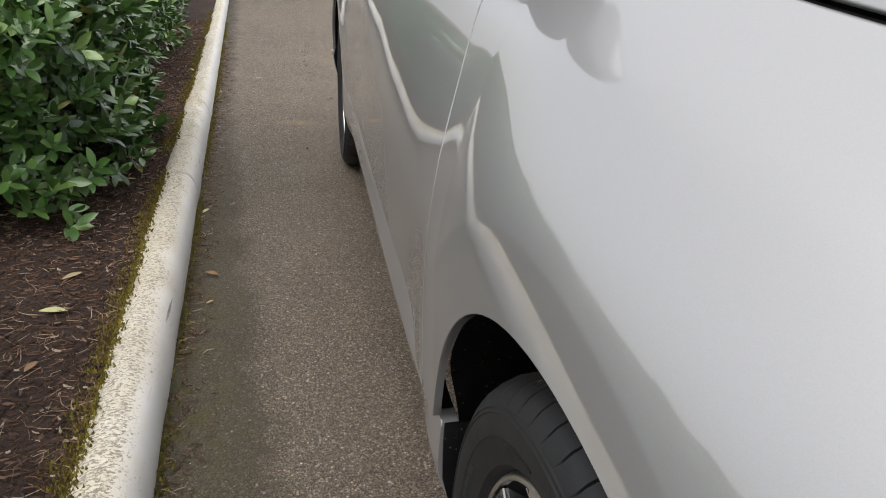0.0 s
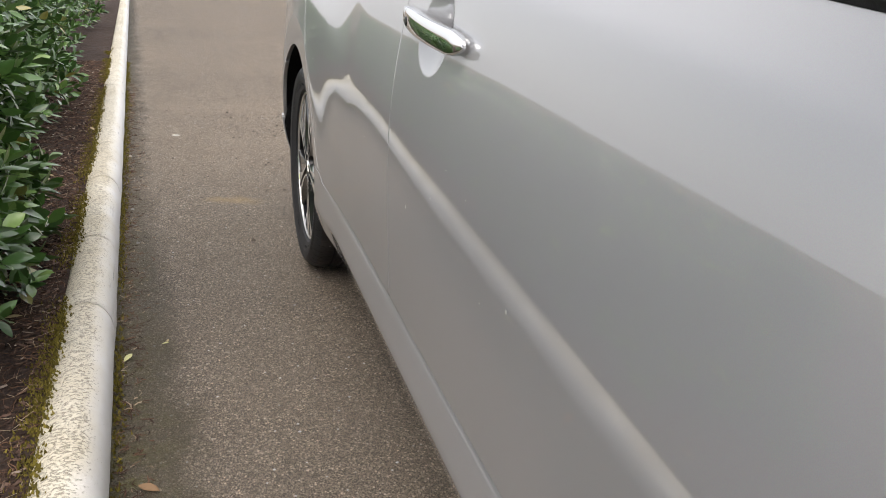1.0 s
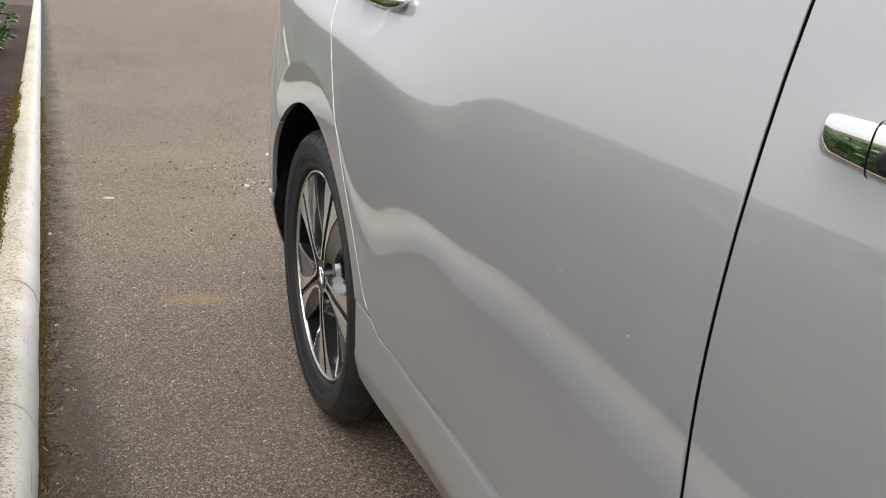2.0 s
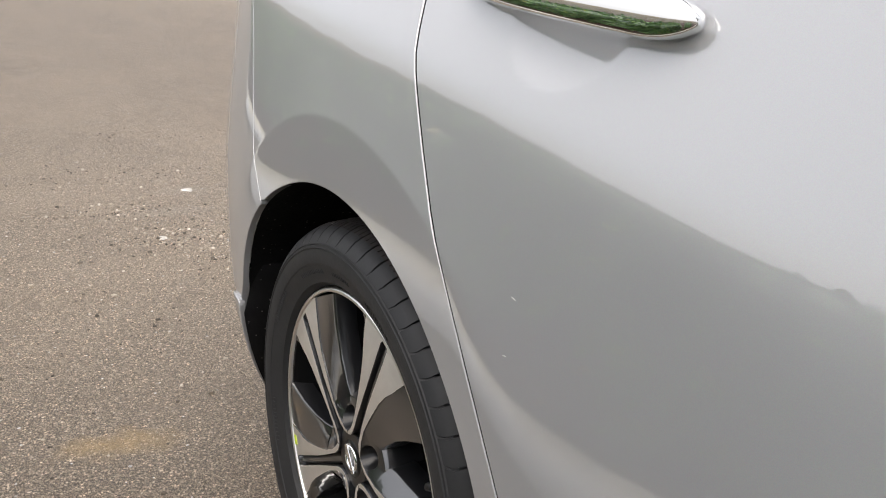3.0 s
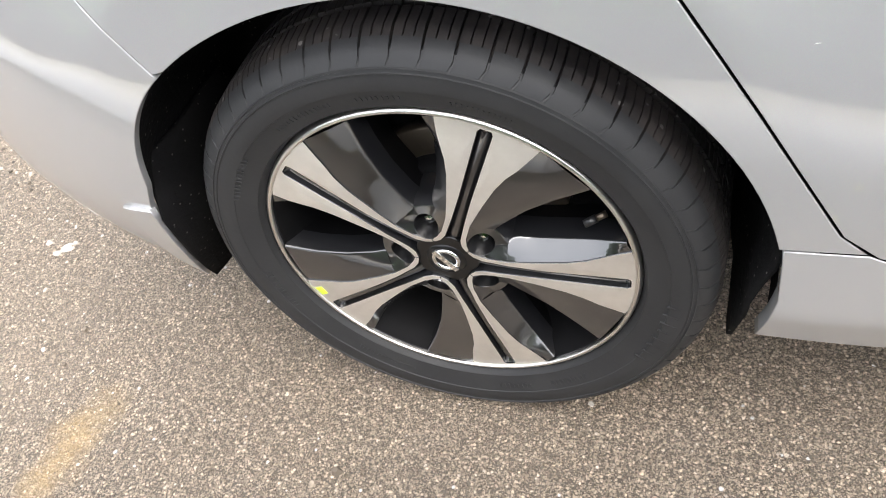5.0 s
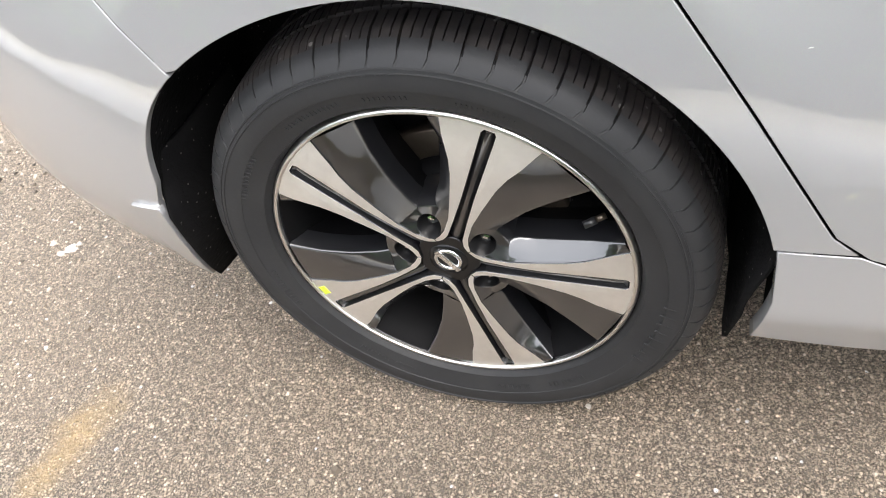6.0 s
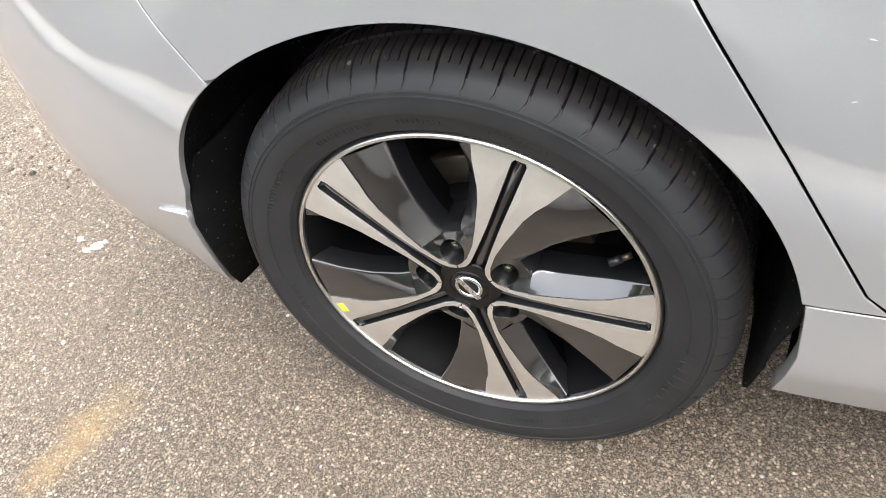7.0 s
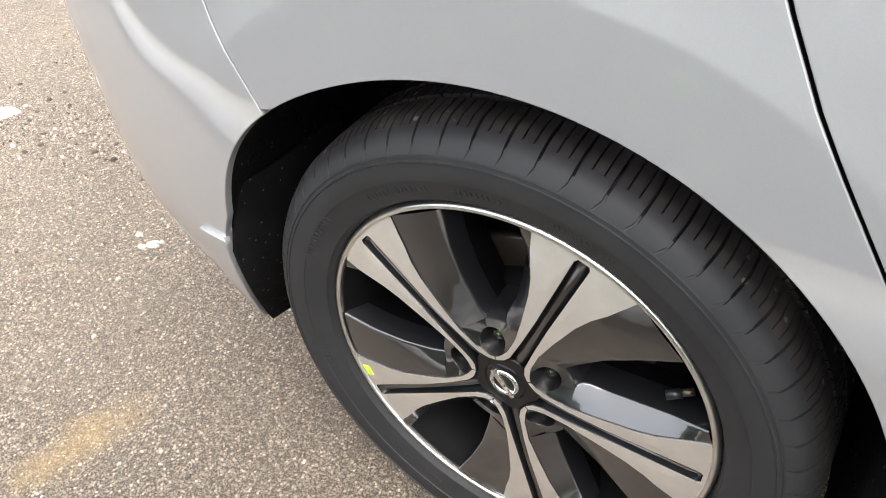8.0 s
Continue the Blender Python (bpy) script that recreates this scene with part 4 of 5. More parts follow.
RA = REAR_AXLE - 0.01
REAR_SHUT = [(2.590, 1.0), (2.568, 0.93), (2.557, 0.90), (2.549, 0.88), (2.541, 0.862), (2.533, 0.846), (2.521, 0.82), (2.502, 0.782), (2.474, 0.731), (2.446, 0.687), (2.412, 0.635), (2.380, 0.585), (2.351, 0.538), (2.318, 0.485), (2.292, 0.443)]
FRONT_SHUT = [(0.480, 0.945), (0.475, 0.90), (0.469, 0.85), (0.461, 0.80), (0.448, 0.72), (0.438, 0.65), (0.424, 0.52), (0.416, 0.43)]
BUMPER_GAP = [(3.055, 0.97), (3.037, 0.87), (3.014, 0.76), (2.988, 0.69), (2.944, 0.612)]
DOOR_FOOT = 0.3985


def belt(y):
    return 0.928 + soft(y - 0.55, 0.05) * 0.10


def shift(points, d):
    return [(y + d, z) for y, z in points]


def build_side(car, mirror):
    # front door: hinge edge, foot, latch edge, belt
    front = shift(FRONT_SHUT, 0.0018)[::-1]
    door_f = [(0.424, DOOR_FOOT + 0.006), (1.50, DOOR_FOOT), (1.538, DOOR_FOOT), (1.5415, DOOR_FOOT + 0.004), (1.5455, 0.46), (1.5535 - GAP, 0.56), (1.560 - GAP, 0.68), (1.5655 - GAP, 0.80), (1.569 - GAP, 0.90), (1.571 - GAP, belt(1.57))]
    door_f += [(1.0, belt(1.0)), (0.486, belt(0.486))] + front[::-1]
    fd = panel("front_door", door_f, flank, car, 0.012, "silver front door panel", mirror)
    door_r = [(1.5495, 0.46), (1.5455, DOOR_FOOT + 0.004), (1.549, DOOR_FOOT), (2.19, DOOR_FOOT), (2.225, DOOR_FOOT + 0.006), (2.256, DOOR_FOOT + 0.017)]
    door_r += shift(REAR_SHUT, -GAP)[::-1] + [(1.571 + GAP, belt(1.57)), (1.569 + GAP, 0.90), (1.5655 + GAP, 0.80), (1.5605 + GAP, 0.68), (1.554 + GAP, 0.56)]
    rd = panel("rear_door", door_r, flank, car, 0.012, "silver rear door panel", mirror)
    # quarter panel round the rear wheel arch
    foot = 0.420
    lip = arch(RA, -72, 40)
    lip = [p for p in lip if p[1] > foot]
    cut = BUMPER_GAP[-1]
    lip = [p for p in lip if not (p[0] > cut[0] - 0.012 and p[1] < 0.66)]
    quarter = [(RA - math.sqrt(ARCH_R**2 - (foot - ARCH_Z) ** 2), foot)] + lip + shift(BUMPER_GAP, -0.0007)[::-1]
    quarter += [(2.80, 1.0), (2.600, 1.0)] + shift(REAR_SHUT, GAP)[1:] + [(2.2665, foot)]
    panel("rear_quarter", quarter, flank, car, 0.013, "silver rear quarter panel round the wheel arch", mirror)
    # front wing
    lip = [p for p in arch(FRONT_AXLE, -64, 77) if p[1] > 0.40]
    wing = lip[::-1] + [(-0.46, 0.52), (-0.50, 0.60), (-0.50, 0.70), (-0.42, 0.80), (-0.30, 0.855), (-0.1, 0.90), (0.12, 0.925), (0.470, 0.945)] + shift(FRONT_SHUT, -0.0018)[1:] + [(0.411, 0.405)]
    panel("front_wing", wing, flank, car, 0.013, "silver front wing round the wheel arch", mirror)
    # sill, from arch to arch
    top = 0.396
    a0 = FRONT_AXLE + math.sqrt(ARCH_R**2 - (top - ARCH_Z) ** 2) + 0.004
    a1 = RA - math.sqrt(ARCH_R**2 - (0.4175 - ARCH_Z) ** 2) - 0.004
    sill = [(a0, top), (a0 + 0.006, 0.33), (a0 + 0.004, 0.26), (a0 + 0.002, 0.215), (0.6, 0.205), (1.2, 0.203), (1.8, 0.212), (2.05, 0.234), (2.2, 0.252), (2.343, 0.262), (2.338, 0.29), (2.331, 0.34), (a1, 0.4175), (2.290, 0.4175), (2.2640, 0.4170), (2.2290, 0.4018), (2.19, top), (1.2, top)]
    panel("sill", sill, sill_skin, car, 0.013, "silver sill below the doors", mirror, 0.0014, 0.022)
    # bumper corners: the flank part reaches well round the ends
    low = [(3.104, 0.222), (3.2, 0.225), (3.3, 0.23), (3.4, 0.237), (3.47, 0.245), (3.52, 0.25)]
    lipb = [p for p in arch(RA, 42, 88) if p[1] < cut[1] - 0.0]
    lipb = [p for p in lipb if p[1] > 0.44] + [(flap_edge(z) + 0.004, z) for z in (0.41, 0.36, 0.31, 0.26)]
    bump = lipb[::-1] + shift(BUMPER_GAP, 0.0007)[::-1] + [(3.2, 0.975), (3.4, 0.975), (3.52, 0.975)] + low[::-1]
    panel("rear_bumper", bump, bumper_skin, car, 0.014, "silver rear bumper", mirror)
    # the separate lower corner piece ahead of the bumper, a little proud
    corner = [(flap_edge(z) + 0.002, z) for z in (0.405, 0.36, 0.31, 0.26, 0.225, 0.205)] + [(3.112, 0.203), (3.124, 0.212), (3.119, 0.25), (3.114, 0.30), (3.109, 0.36), (3.107, 0.404)]
    panel("bumper_corner", corner[::-1], lambda y, z: bumper_skin(y, z) - 0.006, car, 0.012, "silver lower corner piece of the bumper", mirror, 0.002)
    lowf = [(-0.945, 0.2), (-0.7, 0.19), (-0.42, 0.20), (-0.365, 0.24)]
    lipf = [p for p in arch(FRONT_AXLE, -98, -64) if p[1] > 0.24]
    bumpf = lowf + lipf + [(-0.464, 0.525), (-0.505, 0.60), (-0.505, 0.69), (-0.62, 0.70), (-0.8, 0.69), (-0.945, 0.66)]
    panel("front_bumper", bumpf, bumper_skin, car, 0.02, "silver front bumper", mirror)
    return fd, rd


def handle(parent, y0, y1, z, mirror, dark_cap):
    """A chrome pull handle: a long drop-shaped bow on two feet, with its key cap and button."""
    def mx(v):
        return (WIDTH - v[0], v[1], v[2]) if mirror else v
    verts, faces = [], []
    steps, seg = 40, 20
    lift = 0.018

    def bow(s):
        y = y0 + (y1 - y0) * s
        base = flank_smooth(y, z + lift * (s - 0.5))
        return base - 0.0045 - 0.0175 * math.sin(math.pi * (0.03 + 0.92 * s)) ** 0.6

    for i in range(steps + 1):
        s = i / steps
        y = y0 + (y1 - y0) * s
        # pointed towards the front, blunt at the latch end
        half = 0.0158 * math.sqrt(max(0.0, 1 - (1 - min(1.0, s / 0.17)) ** 2.2))
        if s > 0.62:
            half *= 1 - 0.22 * ((s - 0.62) / 0.38) ** 2
        if s > 0.97:
            half *= 1 - 0.30 * ((s - 0.97) / 0.03) ** 2
        half = max(half, 0.0035)
        cx, thick = bow(s), 0.0095 * min(1.0, half / 0.011)
        for k in range(seg):
            a = 2 * math.pi * k / seg
            ca, sa = math.cos(a), math.sin(a)
            dx = thick * math.copysign(abs(ca) ** 0.36, ca)
            dz = half * math.copysign(abs(sa) ** 0.9, sa)
            verts.append(mx((cx - dx + 0.02 * dz, y, z + dz + lift * (s - 0.5))))
    for i in range(steps):
        for k in range(seg):
            f = (i * seg + k, i * seg + (k + 1) % seg, (i + 1) * seg + (k + 1) % seg, (i + 1) * seg + k)
            faces.append(f if mirror else f[::-1])
    faces += [tuple(range(seg)), tuple(steps * seg + k for k in range(seg))[::-1]]
    # two feet that stand in the door
    for s in (0.15, 0.93):
        y = y0 + (y1 - y0) * s
        base = flank_smooth(y, z)
        at, w, h = len(verts), 0.009, 0.006
        zz = z + lift * (s - 0.5)
        for x in (base + 0.006, bow(s)):
            verts += [mx((x, y - w, zz - h)), mx((x, y + w, zz - h)), mx((x, y + w, zz + h)), mx((x, y - w, zz + h))]
        faces += [(at + a, at + b, at + b + 4, at + a + 4) for a, b in ((0, 1), (1, 2), (2, 3), (3, 0))]
    put("door_handle", mesh_of("door_handle", verts, faces, CHROME), parent, None, "chrome pull door handle")
    if dark_cap:
        y = y1 - 0.052
        base = bow((y - y0) / (y1 - y0)) - 0.0092
        v, f = rings([(-0.0012, 0.0), (-0.0018, 0.0045), (-0.0012, 0.0062), (0.0, 0.0068), (0.005, 0.0068)], 16)
        put("lock_button", mesh_of("lock_button", [mx((base + a, y + b, z + lift * 0.3 - 0.003 + c)) for a, b, c in v], f, TRIM), parent, None, "small black lock button")
        # the joint of the key cap: a thin dark hoop round the handle
        s1 = (y1 - 0.040 - y0) / (y1 - y0)
        half, cx, zc = 0.0155, bow(s1), z + lift * (s1 - 0.5)
        hv, hf = [], []
        for i in range(24):
            a = 2 * math.pi * i / 24
            ca, sa = math.cos(a), math.sin(a)
            dx, dz = 0.0098 * math.copysign(abs(ca) ** 0.5, ca), half * math.copysign(abs(sa) ** 0.9, sa)
            for w in (-0.0005, 0.0005):
                hv.append(mx((cx - dx + 0.02 * dz, y1 - 0.040 + w, zc + dz)))
        for i in range(24):
            hf.append((2 * i, 2 * i + 1, (2 * i + 3) % 48, (2 * i + 2) % 48))
        put("cap_joint", mesh_of("cap_joint", hv, hf, GAP_BLACK), parent)


def paint_chips(parent, spots, skin, material):
    """Small stone chips and scratches in the paint: thin flakes on the skin."""
    for y, z, length, height, tilt in spots:
        bm = bmesh.new()
        c, n = math.cos(tilt), math.sin(tilt)
        ring = []
        for a, b in ((-1.0, -0.3), (-0.3, -1.0), (0.6, -0.7), (1.0, 0.2), (0.3, 1.0), (-0.7, 0.6)):
            dy, dz = a * length / 3.4, b * height / 3.4
            py, pz = y + dy * c - dz * n, z + dy * n + dz * c
            ring.append((skin(py, pz), py, pz))
        low = [bm.verts.new((x + 0.0002, py, pz)) for x, py, pz in ring]
        top = [bm.verts.new((x - 0.0004, py, pz)) for x, py, pz in ring]
        bm.faces.new(top)
        for k in range(6):
            bm.faces.new((low[k], low[(k + 1) % 6], top[(k + 1) % 6], top[k]))
        part("paint_chip", bm, material, parent)


def grid_panel(name, rows, material, parent, label="", flip=False, thick=0.004):
    """A smooth sheet through rows of points, closed to a thin shell."""
    n = len(rows[0])
    verts = [Vector(p) for row in rows for p in row]
    faces = [(j * n + i, j * n + i + 1, (j + 1) * n + i + 1, (j + 1) * n + i) for j in range(len(rows) - 1) for i in range(n - 1)]
    if flip:
        faces = [f[::-1] for f in faces]
    data = mesh_of(name, verts, faces, material)
    ob = put(name, data, parent, None, label)
    mod = ob.modifiers.new("thickness", "SOLIDIFY")
    mod.thickness, mod.offset = thick, -1
    return ob


def build_upper(car):
    """Bonnet, screen, roof, tailgate and glass."""
    def across(y, z_edge, x_edge, crown, count=22):
        out = []
        for k in range(count + 1):
            s = k / count
            x = x_edge + (WIDTH - 2 * x_edge) * s
            out.append((x, y, z_edge + crown * (1 - (2 * s - 1) ** 4) * 0.7 + crown * 0.3 * (1 - (2 * s - 1) ** 2)))
        return out

    def wing_top(y):
        z = catmull(y, [(-0.5, 0.70), (-0.42, 0.80), (-0.30, 0.855), (-0.1, 0.90), (0.12, 0.925), (0.438, 0.945)])
        return z, flank(y, z)

    rows = []
    for k in range(20):
        y = -0.84 + (0.43 + 0.84) * k / 19
        if y < -0.42:
            z, x = 0.68 + 0.12 * max(0, (y + 0.84) / 0.42) ** 0.7, 0.30 - 0.08 * (y + 0.84) / 0.42
        else:
            z, x = wing_top(min(y, 0.438))
        rows.append(across(y, z + 0.001, x + 0.003, 0.085 if y > -0.3 else 0.05 + 0.035 * (y + 0.84) / 0.54))
    grid_panel("bonnet", rows, PAINT, car, "silver bonnet", True)
    # windscreen, roof, rear glass
    def rail(y):
        z = catmull(y, [(0.42, 1.0), (0.8, 1.24), (1.3, 1.47), (1.8, 1.53), (2.4, 1.50), (2.9, 1.41), (3.15, 1.32), (3.4, 1.02)])
        x = catmull(y, [(0.42, 0.13), (0.8, 0.21), (1.3, 0.285), (1.8, 0.30), (2.4, 0.30), (2.9, 0.29), (3.15, 0.28), (3.4, 0.22)])
        return z, x
    for name, y0, y1, mat, label in (("windscreen", 0.43, 1.25, GLASS, "dark tinted windscreen"), ("roof", 1.255, 2.95, PAINT, "silver roof"), ("rear_window", 2.955, 3.38, GLASS, "dark tinted rear window")):
        rows = []
        for k in range(16):
            y = y0 + (y1 - y0) * k / 15
            z, x = rail(y)
            rows.append(across(y, z, x, 0.05))
        grid_panel(name, rows, mat, car, label, True)
    rows = []
    for k in range(12):
        s = k / 11
        z = 1.02 - 0.69 * s
        y = 3.39 + 0.10 * math.sin(math.pi * min(1, s * 0.9) * 0.75)
        rows.append([(0.3 + (WIDTH - 0.6) * i / 14, y + 0.02 * (1 - (2 * i / 14 - 1) ** 2), z) for i in range(15)])
    grid_panel("tailgate", rows, PAINT, car, "silver tailgate", True)
    rows = []
    for k in range(8):
        s = k / 7
        z = 0.66 - 0.46 * s
        rows.append([(0.3 + (WIDTH - 0.6) * i / 14, -0.93 - 0.02 * (1 - (2 * i / 14 - 1) ** 2), z) for i in range(15)])
    grid_panel("front_grille", rows, TRIM, car, "black closed front grille")
    for mirror in (False, True):
        def mx(p):
            return (WIDTH - p[0], p[1], p[2]) if mirror else p
        # side glass in three panes with dark pillars
        for name, y0, y1, mat in (("quarter_light", 0.47, 0.80, TRIM), ("side_window", 0.82, 1.40, GLASS), ("door_pillar", 1.405, 1.50, TRIM), ("side_window", 1.505, 2.36, GLASS), ("rear_pillar", 2.365, 3.30, TRIM)):
            rows = []
            for k in range(10):
                y = y0 + (y1 - y0) * k / 9
                z1, x1 = rail(y)
                z0 = belt(y) + 0.012
                x0 = flank(min(y, 3.1), belt(y)) + 0.006
                rows.append([mx((x0 + (x1 - x0) * s - 0.03 * math.sin(math.pi * s), y, z0 + (z1 - 0.002 - z0) * s)) for s in [i / 10 for i in range(11)]])
            grid_panel(name, rows, mat, car, "", mirror)
        # belt moulding: black rubber with a bright strip
        rows = []
        for k in range(40):
            y = 0.46 + (2.53 - 0.46) * k / 39
            x0, z0 = flank(y, belt(y)), belt(y)
            rows.append([mx(p) for p in ((x0 - 0.002, y, z0 - 0.002), (x0 - 0.004, y, z0 + 0.006), (x0 + 0.002, y, z0 + 0.014), (x0 + 0.014, y, z0 + 0.016))])
        grid_panel("belt_moulding", rows, TRIM, car, "black belt moulding below the windows", mirror)
        # mirror: shell and foot
        bm = bmesh.new()
        bmesh.ops.create_uvsphere(bm, u_segments=24, v_segments=14, radius=1.0)
        for v in bm.verts:
            q = Vector([math.copysign(abs(c) ** 0.72, c) for c in v.co])
            v.co = Vector(mx((-0.075 + q.x * 0.118, 0.665 + q.y * 0.072 + abs(q.x) * 0.012, 1.135 + q.z * 0.078)))
        if mirror:
            bmesh.ops.reverse_faces(bm, faces=bm.faces)
        part("door_mirror", bm, PAINT, car, "silver door mirror shell", True)
        bm = box_bm((-0.005, 0.530, 0.945), (0.13, 0.660, 1.085))
        for v in bm.verts:
            if v.co.z > 1.0:
                v.co.y += 0.025
            elif v.co.x < 0:
                v.co.z += 0.020
        for v in bm.verts:
            v.co = Vector(mx(tuple(v.co)))
        part("mirror_foot", bm, TRIM, car, "black mirror foot", bevel=0.018)
        # lamps
        rows = []
        for k in range(10):
            y = -0.50 - 0.30 * k / 9
            rows.append([mx((flank(y, z) + 0.006 + 0.5 * max(0, z - 0.70), y, z)) for z in [0.70 + 0.085 * i / 6 for i in range(7)]])
        grid_panel("headlight", rows, LAMP_CLEAR, car, "clear headlight lens", mirror)
        rows = []
        for k in range(10):
            y = 3.10 + 0.28 * k / 9
            rows.append([mx((flank(y, 0.96) + 0.01 + 0.15 * i / 6 * 0.3, y, 0.985 + 0.14 * i / 6)) for i in range(7)])
        grid_panel("tail_light", rows, LAMP_RED, car, "red tail light lens", mirror)


def build_gap_shades(car, mirror):
    """Dark strips added behind the panel gaps to stand in for their shade."""
    mid_gap = [(1.572, 0.99), (1.569, 0.90), (1.5655, 0.80), (1.560, 0.68), (1.5535, 0.56), (1.5475, 0.46), (1.5435, 0.41)]
    foot = [(0.45, 0.401), (1.0, 0.399), (1.6, 0.399), (2.19, 0.399), (2.228, 0.404), (2.26, 0.414), (2.29, 0.435)]
    for line in (FRONT_SHUT, mid_gap, REAR_SHUT, BUMPER_GAP, foot):
        pts = along(line, 40)
        rows = []
        for k, p in enumerate(pts):
            a, b = pts[max(0, k - 1)], pts[min(len(pts) - 1, k + 1)]
            d = (b - a).normalized()
            row = []
            for w in (-0.010, -0.004, 0.004, 0.010):
                y, z = p.x - d.y * w, p.y + d.x * w
                x = flank_smooth(y, z) + 0.0085
                row.append((WIDTH - x if mirror else x, y, z))
            rows.append(row)
        grid_panel("gap_shade", rows, GAP_BLACK, car, "", False, 0.002)


def build_under(car):
    """Floor pan, wheel houses and the dark inside that closes the body."""
    for lo, hi in (((0.22, 0.37, 0.165), (WIDTH - 0.22, 2.30, 0.24)), ((0.31, -0.72, 0.16), (WIDTH - 0.31, 0.365, 0.25)), ((0.31, 2.305, 0.16), (WIDTH - 0.31, 3.36, 0.27))):
        part("floor_pan", box_bm(lo, hi), LINER, car, "black floor pan", bevel=0.01)
    # felt that closes the front of the rear wheel houses
    for mirror in (False, True):
        rows = []
        for k in range(9):
            z = 0.46 - 0.225 * k / 8
            row = [(sill_skin(2.325, max(0.25, min(z, 0.40))) + 0.012 + 0.26 * i / 10, 2.328 + 0.003 * math.sin(k * 1.7 + i * 0.9) + 0.034 * smooth((0.46 - z) / 0.225), z) for i in range(11)]
            rows.append([(WIDTH - p[0], p[1], p[2]) if mirror else p for p in row])
        grid_panel("liner_flap", rows, FELT, car, "black felt liner ahead of the rear wheel", not mirror, 0.006)
        # and the flap behind the front wheel
        rows = []
        for k in range(9):
            z = 0.399 - 0.21 * k / 8
            row = [(sill_skin(0.366, max(0.22, z)) + 0.0035 + 0.20 * i / 10, 0.351 - 0.014 * smooth((0.399 - z) / 0.2) + 0.002 * math.sin(k * 1.3 + i), z) for i in range(11)]
            rows.append([(WIDTH - p[0], p[1], p[2]) if mirror else p for p in row])
        grid_panel("liner_flap", rows, FELT, car, "black felt liner behind the front wheel", mirror, 0.005)
    bm = box_bm((0.18, 0.42, 0.245), (0.26, 2.22, 0.92))
    part("inner_side", bm, LINER, car)
    bm = box_bm((WIDTH - 0.26, 0.42, 0.245), (WIDTH - 0.18, 2.22, 0.92))
    part("inner_side", bm, LINER, car)
    for yc in (FRONT_AXLE, RA):
        for mirror in (False, True):
            verts, faces = [], []
            steps = 44
            lo, hi = (-100, 92) if yc == FRONT_AXLE else (-102, 88)
            prof = [(0.0, 0.3635), (0.02, 0.368), (0.08, 0.375), (0.24, 0.375), (0.27, 0.36), (0.272, 0.0)]
            for i in range(steps + 1):
                a = radians(lo + (hi - lo) * i / steps)
                wob = 0.004 * math.sin(a * 9)
                edge = flank_smooth(yc + 0.366 * math.sin(a), max(0.30, ARCH_Z + 0.366 * math.cos(a))) + 0.013 + (0.022 * smooth((math.degrees(a) - 58) / 25) if yc == FRONT_AXLE else 0.010 * smooth((-58 - math.degrees(a)) / 25))
                grow = arch_radius(yc, math.degrees(a)) - ARCH_R
                for x, r in prof:
                    rr = r + (grow if r > 0.1 else 0) + (wob if 0.1 < x < 0.26 and r > 0.1 else 0)
                    px = edge + x if x < 0.1 else 0.05 + x
                    verts.append((WIDTH - px if mirror else px, yc + rr * math.sin(a), ARCH_Z + rr * math.cos(a)))
            n = len(prof)
            for i in range(steps):
                faces += [(i * n + k, (i + 1) * n + k, (i + 1) * n + k + 1, i * n + k + 1) for k in range(n - 1)]
            if mirror:
                faces = [f[::-1] for f in faces]
            put("wheel_house", mesh_of("wheel_house", verts, faces, FELT), car, None, "black felt wheel house liner")
    # mud flaps behind the rear wheels
    for mirror in (False, True):
        rows = []
        for k in range(13):
            z = 0.47 - 0.268 * k / 12
            y = flap_edge(z) + 0.001 + 0.020 * smooth((z - 0.40) / 0.07)
            out = bumper_skin(y, z) + 0.0005 + 0.014 * smooth((z - 0.385) / 0.035)
            row = []
            for i in range(11):
                q = i / 10
                row.append((out + 0.21 * q, y - 0.010 * math.sin(math.pi * min(1.0, q * 1.4)) - 0.012 * q, z + (0.010 * q if k == 12 else 0.0)))
            rows.append([(WIDTH - p[0], p[1], p[2]) if mirror else p for p in row])
        grid_panel("mud_flap", rows, FELT, car, "black mud flap behind the wheel", mirror, 0.009)


# ---------------------------------------------------------------- wheels
SPOKE_PHASE = radians(20.7)


